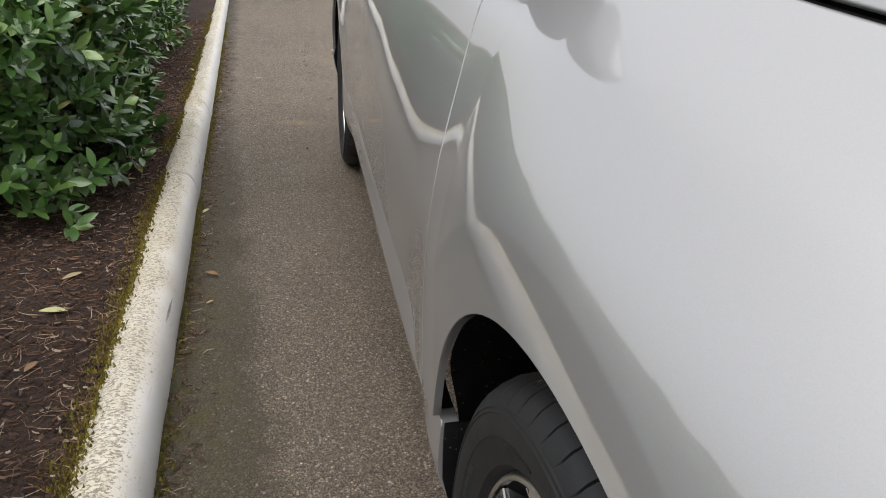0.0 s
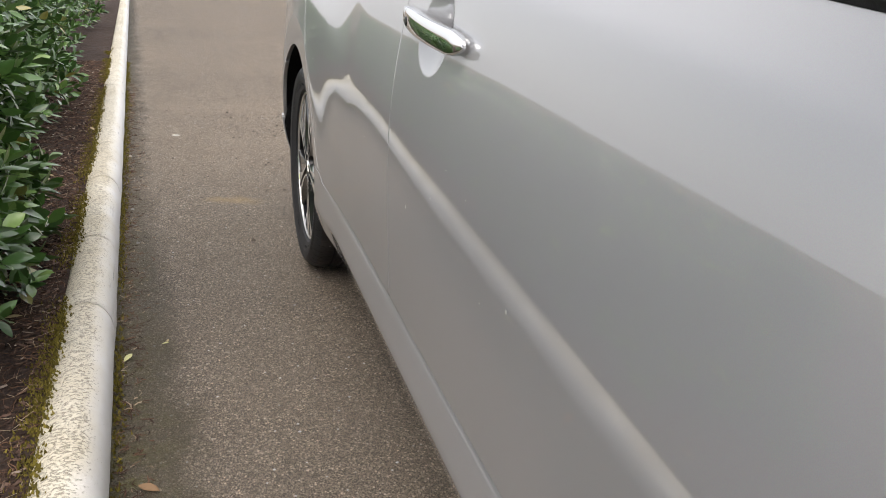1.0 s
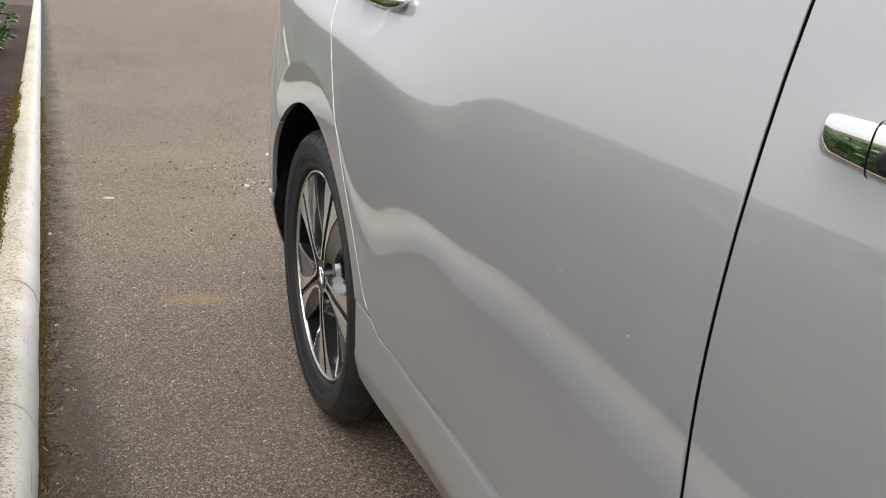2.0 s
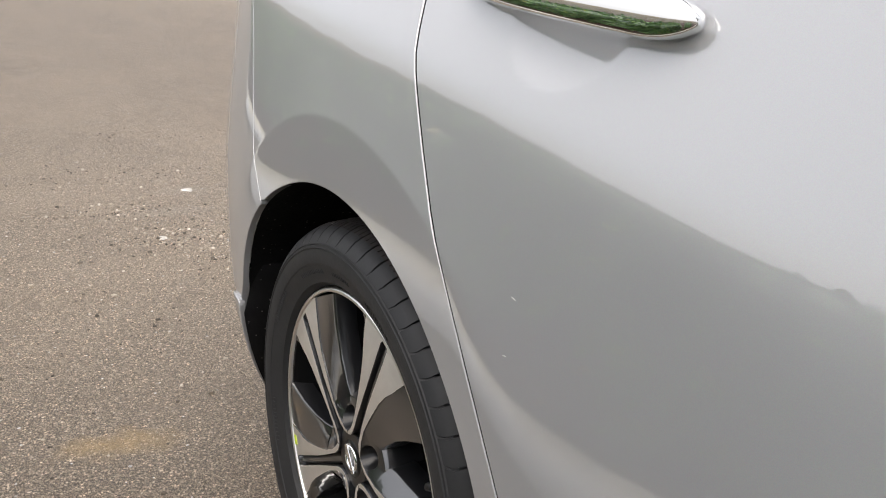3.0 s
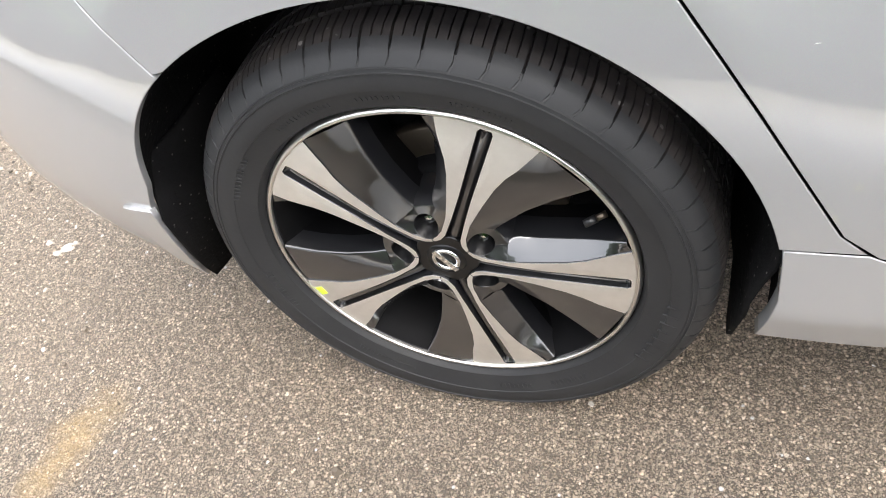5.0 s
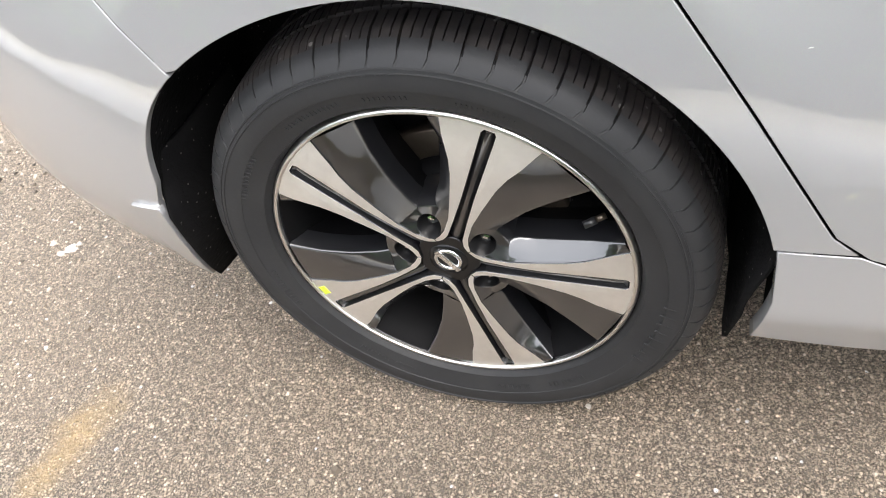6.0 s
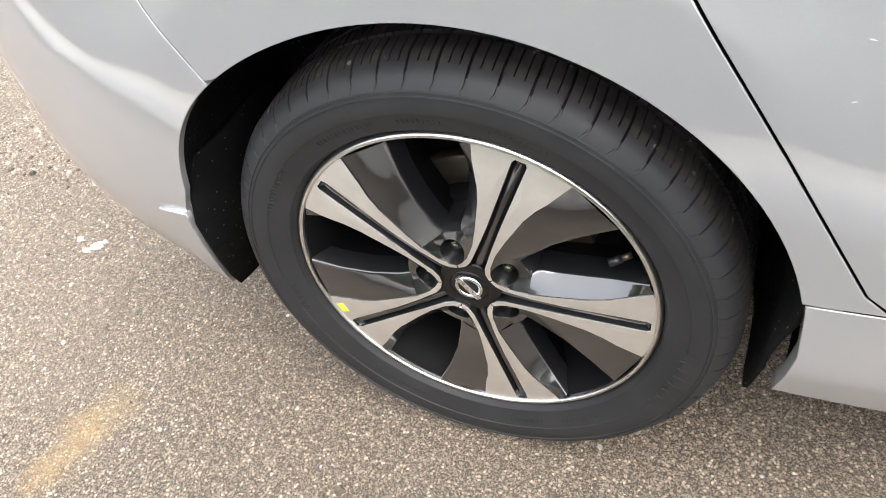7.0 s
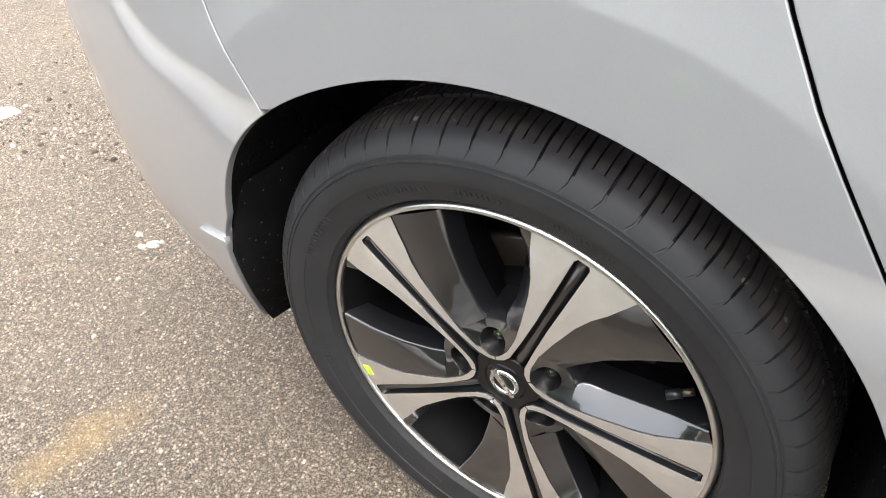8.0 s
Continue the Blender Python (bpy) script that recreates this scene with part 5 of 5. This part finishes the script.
def build_tyre(parent):
    """A 215-wide tyre: sidewall with ribs, rounded shoulder and a grooved tread with sipes."""
    side = [(0.020, 0.2325), (0.0085, 0.2345), (0.0030, 0.2368), (-0.0020, 0.2400), (-0.0048, 0.2405), (-0.0055, 0.2425), (-0.010, 0.254), (-0.0145, 0.2655), (-0.0155, 0.266), (-0.0162, 0.268), (-0.0175, 0.278), (-0.0172, 0.2865), (-0.0182, 0.2872), (-0.0182, 0.2882), (-0.0166, 0.2888), (-0.0160, 0.2915), (-0.0168, 0.2920), (-0.0166, 0.2930), (-0.0148, 0.2938), (-0.010, 0.3035), (-0.004, 0.3095), (0.004, 0.3145), (0.014, 0.3185)]
    tread = []
    grooves = (0.048, 0.084, 0.122, 0.158)
    x = 0.016
    while x < 0.190:
        crown = 0.3235 - 0.0045 * ((x - 0.103) / 0.09) ** 2
        tread.append((x, crown, 0))
        nxt = next((g for g in grooves if x < g <= x + 0.0121), None)
        if nxt:
            crown = 0.3235 - 0.0045 * ((nxt - 0.103) / 0.09) ** 2
            tread += [(nxt - 0.0042, crown, 0), (nxt - 0.0036, crown - 0.007, 1), (nxt + 0.0036, crown - 0.007, 1), (nxt + 0.0042, crown, 0)]
            x = nxt + 0.0042
        x += 0.0115
    back = [(-p[0] + 0.205, p[1], 0) for p in side[::-1]]
    profile = [(a, r, 0) for a, r in side] + tread + back
    pitches, verts, faces = 62, [], []
    offsets = (0.0, 0.07, 0.082, 0.315, 0.325, 0.36, 0.37, 0.655, 0.665, 0.70, 0.71, 0.988)
    angles = []
    for p in range(pitches):
        for o in offsets:
            angles.append((2 * math.pi * (p + o) / pitches, o))
    for a, o in angles:
        cut = o in (0.0, 0.07)
        sipe = o in (0.325, 0.36, 0.665, 0.70)
        for x, r, g in profile:
            d, twist = 0.0, 0.0
            if 0.3035 <= r and x < 0.205 - 0.0 and not g:
                # shoulder slots and finer sipes
                edge = x < 0.048 or x > 0.158
                if cut and (edge or 0.052 < x < 0.08 or 0.126 < x < 0.154):
                    d = 0.0075 if x > 0.002 and x < 0.203 else 0.0030
                if sipe and 0.012 < x < 0.193:
                    d = 0.006
                twist = 0.014 * math.sin((x - 0.103) * 12)
            q = a + twist
            verts.append((x, (r - d) * math.sin(q), (r - d) * math.cos(q)))
    n, m = len(profile), len(angles)
    for i in range(m):
        j = (i + 1) % m
        faces += [(i * n + k, i * n + k + 1, j * n + k + 1, j * n + k) for k in range(n - 1)]
    data = mesh_of("tyre", verts, faces, TYRE)
    data.materials.append(TREAD)
    index = []
    for i in range(m):
        for k in range(n - 1):
            index.append(1 if len(side) - 2 <= k < len(side) + len(tread) else 0)
    data.polygons.foreach_set("material_index", index)
    data.set_sharp_from_angle(angle=radians(32))
    put("tyre", data, parent, None, "black road tyre with sipes in the tread")


def polar(r, a):
    """(y, z) at an angle from straight up, clockwise as seen from outside the car's right flank (towards -y)."""
    return (-r * math.sin(a), r * math.cos(a))


def slab(name, outline, d0, d1, material, parent, label="", skin=None, spacing=0.02, edge=0.0012, wall=None):
    """A flat-faced piece with a small chamfer, from depth d0 (outer) to d1; outline in (y, z)."""
    inner = offset_outline(outline, edge)
    pts, tris = fill(inner, spacing)
    f = skin or (lambda y, z: 0.0)
    verts = [(d0 + f(y, z), y, z) for y, z in pts]
    area = sum((pts[b][0] - pts[a][0]) * (pts[c][1] - pts[a][1]) - (pts[c][0] - pts[a][0]) * (pts[b][1] - pts[a][1]) for a, b, c in tris)
    faces = [t if area < 0 else t[::-1] for t in tris]
    m = len(outline)
    ccw = sum(a[0] * b[1] - b[0] * a[1] for a, b in zip(outline, outline[1:] + outline[:1])) > 0
    starts = []
    for ring, depth, follow in ((inner, d0, 1), (outline, d0 + edge, 1), (outline, d1, 0)):
        starts.append(len(verts))
        verts += [(depth + (f(y, z) if follow else 0.0), y, z) for y, z in ring]
    for r0, r1 in zip(starts, starts[1:]):
        for k in range(m):
            q = (r0 + k, r0 + (k + 1) % m, r1 + (k + 1) % m, r1 + k)
            faces.append(q if ccw else q[::-1])
    data = mesh_of(name, verts, faces, material, False)
    if wall:
        data.materials.append(wall)
        for face in list(data.polygons)[-2 * m :]:
            face.material_index = 1
    return put(name, data, parent, None, label)


def face_dish(y, z):
    """The wheel face: lowest at the hub, highest mid-spoke, falling to the rim."""
    r = math.hypot(y, z)
    return 0.008 * max(0.0, 1 - r / 0.09) ** 2 + 0.004 * max(0.0, (r - 0.15) / 0.08) ** 2


def strip_mesh(name, rows, material, closed=False, fold=38):
    """A sheet through rows of points, smooth but for its sharp folds."""
    n = len(rows[0])
    verts = [tuple(p) for row in rows for p in row]
    faces = [(j * n + i, j * n + (i + 1) % n, (j + 1) * n + (i + 1) % n, (j + 1) * n + i) for j in range(len(rows) - 1) for i in range(n if closed else n - 1)]
    data = mesh_of(name, verts, faces, material)
    data.set_sharp_from_angle(angle=radians(fold))
    return data


def dense3(points, step):
    """More points along a closed line in space."""
    out = []
    for a, b in zip(points, points[1:] + points[:1]):
        a, b = Vector(a), Vector(b)
        k = max(1, int((b - a).length / step))
        out += [a.lerp(b, i / k) for i in range(k)]
    return out


def along(points, steps):
    """Even samples along an open line of points of any size."""
    pts = [Vector(p) for p in points]
    total = [0.0]
    for a, b in zip(pts, pts[1:]):
        total.append(total[-1] + (b - a).length)
    out = []
    for k in range(steps + 1):
        d = total[-1] * k / steps
        i = max(j for j in range(len(pts) - 1) if total[j] <= d + 1e-9)
        out.append(pts[i].lerp(pts[i + 1], (d - total[i]) / max(1e-9, total[i + 1] - total[i])))
    return out


def build_wheel(car, y, label, tagged_spoke):
    """One alloy wheel; local x runs inwards from the wheel face."""
    profile = [(0.0060, 0.2275), (0.0060, 0.2300), (0.0060, 0.2318), (0.0085, 0.2332), (0.012, 0.2335), (0.014, 0.224), (0.05, 0.212), (0.09, 0.198), (0.16, 0.198), (0.185, 0.215), (0.195, 0.228), (0.20, 0.228)]
    inner = [(0.194, 0.222), (0.180, 0.210), (0.15, 0.190), (0.09, 0.190), (0.05, 0.2060), (0.032, 0.2110), (0.016, 0.2200), (0.0080, 0.2256)]
    v, f = rings(profile + inner, 128, True)
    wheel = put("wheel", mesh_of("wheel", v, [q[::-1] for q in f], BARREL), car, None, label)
    build_tyre(wheel)
    # the bright machined lip
    v, f = rings([(0.0070, 0.2258), (0.0030, 0.2261), (0.0012, 0.2266), (0.0006, 0.2275), (0.0004, 0.2292), (0.0014, 0.2312), (0.0036, 0.2328), (0.0075, 0.2338), (0.012, 0.2338)], 128)
    put("rim_lip", mesh_of("rim_lip", v, [q[::-1] for q in f], POLISHED), wheel, None, "bright machined rim lip")
    # hub centre, dark, five-lobed
    star = []
    for k in range(60):
        a = 2 * math.pi * k / 60
        star.append(polar(0.0385 + 0.003 * math.cos(5 * (a - SPOKE_PHASE)), a))
    slab("hub_centre", star, 0.0065, 0.06, BLACK_ALLOY, wheel, "black hub centre", spacing=0.015)
    for k in range(5):
        a = SPOKE_PHASE + 2 * math.pi / 5 * k

        def at(r, w, side):
            """Radius r, w metres off the spoke's middle line, to the clockwise (+1) or the other side."""
            ang = a + side * math.asin(min(0.99, w / r))
            return polar(r, ang)

        # edges of the machined face, from hub to rim, clockwise side and the other
        cw = [(0.0400, 0.0233), (0.0455, 0.0188), (0.056, 0.0155), (0.080, 0.0150), (0.11, 0.0195), (0.15, 0.0275), (0.172, 0.0350), (0.190, 0.0440), (0.205, 0.0500), (0.2255, 0.0585)]
        cc = [(0.0400, 0.0233), (0.0455, 0.0188), (0.056, 0.0155), (0.080, 0.0150), (0.11, 0.0195), (0.15, 0.0270), (0.172, 0.0335), (0.190, 0.0415), (0.205, 0.0480), (0.2255, 0.0550)]
        cw_pts = [at(r, w, 1) for r, w in cw]
        cc_pts = [at(r, w, -1) for r, w in cc]
        a0, a1 = a - math.asin(0.0550 / 0.2255), a + math.asin(0.0585 / 0.2255)
        rim_arc = [polar(0.2266, a0 + (a1 - a0) * i / 16) for i in range(1, 16)]
        slot_w = 0.0079
        slot = [at(0.2175, slot_w, 1), at(0.2212, slot_w * 0.72, 1), at(0.2212, slot_w * 0.72, -1), at(0.2175, slot_w, -1)]
        outline = cc_pts + rim_arc + cw_pts[::-1] + [at(0.0345, 0.0200, 1), at(0.0382, 0.0128, 1), at(0.048, 0.0090, 1), at(0.08, slot_w * 0.95, 1), at(0.12, slot_w * 0.85, 1)] + slot + [at(0.12, slot_w * 0.85, -1), at(0.08, slot_w * 0.95, -1), at(0.048, 0.0090, -1), at(0.0382, 0.0128, -1), at(0.0345, 0.0200, -1)]
        slab("spoke", outline, 0.0, 0.020, ALLOY, wheel, "bright machined spoke face", face_dish, 0.012, 0.0005, GREY_ALLOY)
        # the dark slot along the spoke: a channel whose floor is a low glossy ridge
        ridge = [(0.037, 0.0066), (0.055, 0.0056), (0.12, 0.0048), (0.205, 0.0046), (0.2150, 0.0050), (0.2200, 0.0016)]
        rows = []
        for w, extra in ((-0.99, 0.0050), (-0.62, 0.0018), (-0.34, 0.0002), (0.34, 0.0002), (0.62, 0.0018), (0.99, 0.0050)):
            rows.append([(d + extra * (0.0 if r > 0.2185 else 1.0) + face_dish(r, 0.0), *polar(r, a + math.asin(w * slot_w * (0.86 if 0.06 < r < 0.2 else 0.96) / r))) for r, d in ridge])
        put("spoke_slot", strip_mesh("spoke_slot", rows, GREY_ALLOY), wheel, None, "dark glossy slot along the spoke")

        def win(r, deg, d):
            """A point of the window that follows this spoke clockwise."""
            return (d, *polar(r, a + radians(deg)))

        n, turn = 18, radians(72)
        # gloss blade from the spoke's edge to its sharp outer edge, then its wall
        ea = along([(0.0016 + face_dish(*p), *p) for (r, w), p in zip(cw, cw_pts) if r > 0.07], n)
        far = [(0.083, 30.5, 0.0138), (0.100, 28.8, 0.0115), (0.140, 28.3, 0.0085), (0.180, 30.0, 0.0055), (0.2240, 32.3, 0.0040)]
        eb = along([win(*p) for p in far], n)
        rows = [[p.lerp(q, t) - Vector((0.0012 * math.sin(math.pi * t), 0, 0)) for p, q in zip(ea, eb)] for t in (0, 0.25, 0.5, 0.75, 0.93, 1.0)]
        for turned, deeper in ((0.30, 0.0004), (0.55, 0.0013), (0.75, 0.0030), (1.6, 0.030)):
            rows.append(along([win(r, deg + turned * 0.14 / r, d + deeper) for r, deg, d in far], n))
        put("blade", strip_mesh("blade", rows, GREY_ALLOY), wheel, None, "gloss dark grey blade beside the spoke")
        # the deep wall turns near-black: the window's shade put into the colour
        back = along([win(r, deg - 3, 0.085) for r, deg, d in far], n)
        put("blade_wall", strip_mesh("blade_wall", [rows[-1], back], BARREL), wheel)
        # sloping shelf on the leading side of the next spoke, then its wall
        nxt = [(d, *polar(r, a + turn - math.asin(w / r))) for r, w, d in [(q, v, 0.0016 + face_dish(q, 0.0)) for q, v in cc if q > 0.07]]
        sa = along(nxt, n)
        crest = [(0.084, 0.0330, 0.0150), (0.092, 0.0372, 0.0210), (0.115, 0.0368, 0.0220), (0.150, 0.0425, 0.0205), (0.184, 0.0500, 0.0175), (0.2225, 0.0660, 0.0045)]
        sb = along([(d, *polar(r, a + turn - math.asin(w / r))) for r, w, d in crest], n)
        rows = [[p.lerp(q, t) - Vector((0.0010 * math.sin(math.pi * t), 0, 0)) for p, q in zip(sa, sb)] for t in (0, 0.3, 0.6, 0.92, 1.0)]
        for wider, deeper in ((0.0010, 0.0012), (0.0016, 0.0032), (0.0030, 0.034)):
            rows.append(along([(d + deeper, *polar(r, a + turn - math.asin((w + wider) / r))) for r, w, d in crest], n))
        put("shelf", strip_mesh("shelf", rows, GREY_ALLOY), wheel, None, "gloss dark grey shelf beside the spoke")
        # near-black here too, as painted shade behind the shelf
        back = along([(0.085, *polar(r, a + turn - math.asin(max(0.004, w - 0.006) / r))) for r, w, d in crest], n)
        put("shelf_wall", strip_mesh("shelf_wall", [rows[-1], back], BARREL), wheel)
        # the web between the spokes at the hub, with the lug hole through it
        b = a + radians(36)
        cy, cz = polar(0.0578, b)
        border = [(0.0016 + face_dish(*p), *p) for (r, w), p in zip(cw, cw_pts) if r < 0.081]
        border += [win(0.083, 30.5 + 4.1 * k, 0.0138) for k in range(6)]
        border += [(d, *polar(r, a + turn - math.asin(w / r))) for r, w, d in [(q, v, 0.0016 + face_dish(q, 0.0)) for q, v in cc if q < 0.081]][::-1]
        border = dense3(border, 0.002)
        lip, throat, hole = [], [], []
        for p in border:
            ang = math.atan2(p[2] - cz, p[1] - cy)
            ly, lz = cy + 0.0160 * math.cos(ang), cz + 0.0160 * math.sin(ang)
            deep = 0.0012 + 0.0125 * smooth((math.hypot(ly, lz) - 0.043) / 0.040)
            lip.append((deep, ly, lz))
            throat.append((deep + 0.0010, cy + 0.0153 * math.cos(ang), cz + 0.0153 * math.sin(ang)))
            hole.append((0.0270, cy + 0.0138 * math.cos(ang), cz + 0.0138 * math.sin(ang)))
        rows = [border, [Vector(p).lerp(Vector(q), 0.5) for p, q in zip(border, lip)], lip]
        put("hub_web", strip_mesh("hub_web", rows, GREY_ALLOY, True, 80), wheel, None, "gloss dark grey web round the lug hole")
        deepest = [(0.034, cy + (p[1] - cy) * 0.6, cz + (p[2] - cz) * 0.6) for p in hole]
        put("lug_pocket", strip_mesh("lug_pocket", [lip, throat, hole, deepest, [(0.035, cy, cz)] * len(hole)], BLACK_ALLOY, True), wheel)
        v, f = rings([(0.0170, 0.0), (0.0172, 0.0040), (0.0186, 0.0066), (0.0200, 0.0074), (0.034, 0.0078)], 6)
        put("lug_nut", mesh_of("lug_nut", [(p[0], p[1] + cy, p[2] + cz) for p in v], [q[::-1] for q in f], CHROME, False), wheel, None, "chrome lug nut")
        # the web's outer end slopes back into the window
        rows = [[win(r, 30.5 + (20.5 - pull) * k / 8, d) for k in range(9)] for r, d, pull in ((0.083, 0.0138, 0), (0.0845, 0.0146, 0), (0.0885, 0.0255, 3), (0.0892, 0.030, 3), (0.088, 0.085, 3))]
        put("web_end", strip_mesh("web_end", rows, GREY_ALLOY), wheel)
    # glossy fillet from the lip into the barrel
    v, f = rings([(0.0048, 0.2262), (0.0080, 0.2255), (0.0130, 0.2238), (0.0220, 0.2200), (0.0340, 0.2172), (0.0365, 0.2150), (0.050, 0.2080)], 128)
    put("rim_fillet", mesh_of("rim_fillet", v, [q[::-1] for q in f], GREY_ALLOY), wheel, None, "gloss dark grey inner edge of the rim")
    # centre cap: black dome, chrome ring and bar
    v, f = rings([(0.0045, 0.0), (0.0046, 0.018), (0.0062, 0.0255), (0.012, 0.0268)], 48)
    put("centre_cap", mesh_of("centre_cap", v, [q[::-1] for q in f], BLACK_ALLOY), wheel, None, "black centre cap")
    v, f = rings([(0.0048, 0.0132), (0.0030, 0.0138), (0.0024, 0.0158), (0.0032, 0.0178), (0.0048, 0.0184)], 48)
    put("cap_ring", mesh_of("cap_ring", v, [q[::-1] for q in f], CHROME), wheel, None, "plain chrome ring")
    bm = box_bm((0.0016, -0.0205, -0.0040), (0.0048, 0.0205, 0.0040))
    bar = part("cap_bar", bm, CHROME, wheel, "plain chrome bar", bevel=0.0008)
    bar.matrix_basis = pose(0, 0, 0, 51, 0, 0)
    # brake disc, its hat, caliper
    v, f = rings([(0.088, 0.100), (0.086, 0.103), (0.086, 0.138), (0.088, 0.141), (0.106, 0.141), (0.106, 0.07)], 72)
    put("brake_disc", mesh_of("brake_disc", v, [q[::-1] for q in f], STEEL), wheel, None, "worn steel brake disc")
    v, f = rings([(0.066, 0.0), (0.066, 0.086), (0.072, 0.096), (0.090, 0.100)], 48)
    put("hub_hat", mesh_of("hub_hat", v, [q[::-1] for q in f], BARREL), wheel)
    cal = [polar(0.138, SPOKE_PHASE + radians(s)) for s in range(58, 121, 6)] + [polar(0.184, SPOKE_PHASE + radians(s)) for s in range(118, 57, -6)]
    slab("brake_caliper", cal, 0.066, 0.13, FELT, wheel, "dark cast brake caliper specked with dirt", spacing=0.03, edge=0.006)
    cy, cz = polar(0.158, SPOKE_PHASE + radians(68))
    v, f = rings([(0.052, 0.0), (0.0525, 0.006), (0.055, 0.0085), (0.068, 0.0085), (0.068, 0.011), (0.072, 0.011)], 20)
    put("caliper_bolt", mesh_of("caliper_bolt", [(p[0], p[1] + cy, p[2] + cz) for p in v], [q[::-1] for q in f], STEEL), wheel, None, "dull steel guide bolt of the caliper")
    v, f = rings([(0.125, 0.0), (0.125, 0.19), (0.19, 0.19)], 48)
    put("backing_plate", mesh_of("backing_plate", v, [q[::-1] for q in f], LINER), wheel)
    # valve with its cap
    b = SPOKE_PHASE + radians(72) - 0.42
    base = Vector((0.030, *polar(0.205, b)))
    tip = Vector((0.020, *polar(0.180, b)))
    for name, s0, s1, r, mat in (("valve", 0.0, 0.45, 0.0042, STEEL), ("valve_cap", 0.45, 1.0, 0.0052, TRIM)):
        bm = bmesh.new()
        d = (tip - base)
        bmesh.ops.create_cone(bm, cap_ends=True, segments=12, radius1=r, radius2=r * 0.9, depth=d.length * (s1 - s0))
        bm.transform(Matrix.Translation(base + d * ((s0 + s1) / 2)) @ d.to_track_quat("Z", "Y").to_matrix().to_4x4())
        part(name, bm, mat, wheel, "", True)
    if tagged_spoke:
        c = SPOKE_PHASE + 2 * math.pi / 5 * 3
        tag = [polar(0.2235, c + 0.115), polar(0.2235, c + 0.185), polar(0.2115, c + 0.188), polar(0.2115, c + 0.117)]
        slab("paint_dot", tag, -0.0008, 0.004, TAG, wheel, "yellow-green paint dot on the rim", face_dish, 0.01, 0.0004)
    # raised moulding marks on the sidewall, as plain bars
    marks = []
    for start, count, step, r, h, w in ((95, 8, 3.4, 0.2700, 0.0180, 0.0030), (325, 14, 1.35, 0.2560, 0.0060, 0.0016), (350, 9, 1.3, 0.2560, 0.0055, 0.0016), (12, 12, 1.2, 0.2560, 0.0055, 0.0015), (292, 12, 1.5, 0.2640, 0.0090, 0.0020), (140, 10, 1.4, 0.2560, 0.0065, 0.0018), (160, 8, 1.5, 0.2560, 0.0065, 0.0018), (200, 16, 1.3, 0.2560, 0.0055, 0.0015), (245, 12, 1.4, 0.2600, 0.0070, 0.0018)):
        for k in range(count):
            marks.append((radians(start + k * step), r, h * (1.0 if k % 3 else 0.8), w))
    bm = bmesh.new()
    for ang, r, h, w in marks:
        depth = catmull(r, [(0.24, -0.0045), (0.2425, -0.0055), (0.254, -0.010), (0.2655, -0.0145), (0.278, -0.0175), (0.287, -0.0172)])
        tilt = -0.30 if r < 0.265 else -0.14
        cube = bmesh.ops.create_cube(bm, size=1.0)["verts"]
        for v in cube:
            lr = v.co.z * h
            v.co = Vector((depth + v.co.x * 0.0022 + lr * tilt, v.co.y * w, r + lr))
        bmesh.ops.rotate(bm, verts=cube, cent=(0, 0, 0), matrix=Matrix.Rotation(ang, 3, "X"))
    tagged(part("sidewall_lettering", bm, TYRE, wheel, "raised bars moulded on the sidewall"), kind="stuff")
    wheel.matrix_basis = pose(0.063, y, HUB_Z)
    return wheel


def build_car():
    car = tagged(new("car"), "silver metallic hatchback car parked beside the kerb", "car")
    for mirror in (False, True):
        fd, rd = build_side(car, mirror)
        handle(fd, 1.262, 1.518, 0.868, mirror, not mirror)
        handle(rd, 2.246, 2.488, 0.920, mirror, False)
        if not mirror:
            flake = plain("chipped_paint", (0.46, 0.455, 0.44), 0.7, grain=0.3)
            paint_chips(fd, [(1.261, 0.708, 0.012, 0.0015, -0.3), (1.18, 0.694, 0.006, 0.002, 0.2), (1.107, 0.595, 0.004, 0.003, 0), (1.032, 0.621, 0.009, 0.008, 0.8), (1.313, 0.654, 0.006, 0.003, 0.3), (1.436, 0.601, 0.01, 0.008, 0.7)], flank, flake)
            paint_chips(rd, [(1.746, 0.703, 0.016, 0.0016, -0.4), (1.641, 0.688, 0.004, 0.003, 0), (1.754, 0.635, 0.005, 0.003, 0.5), (2.349, 0.698, 0.01, 0.0018, 0.2), (2.349, 0.649, 0.007, 0.0015, -0.2)], flank, flake)
            paint_chips(car, [(3.30, 0.60, 0.012, 0.006, 0.1)], bumper_skin, flake)
    build_upper(car)
    build_under(car)
    for mirror in (False, True):
        build_gap_shades(car, mirror)
    rear = build_wheel(car, REAR_AXLE, "five-spoke alloy wheel with machined faces", True)
    places = [(pose(0.063, FRONT_AXLE, HUB_Z, 37, 0, 0), False), (pose(WIDTH - 0.063, FRONT_AXLE, HUB_Z, 0, 0, 180), False), (pose(WIDTH - 0.063, REAR_AXLE, HUB_Z, 20, 0, 180), False)]
    for m, _ in places:
        w = copy_thing(rear, m)
        for c in list(w.children):
            if c.name.startswith("paint_dot"):
                bpy.data.objects.remove(c)
    return car


build_ground()
build_kerb()
build_bed()
build_litter()
build_crumbs()
build_loose()
build_hedge()
build_car()
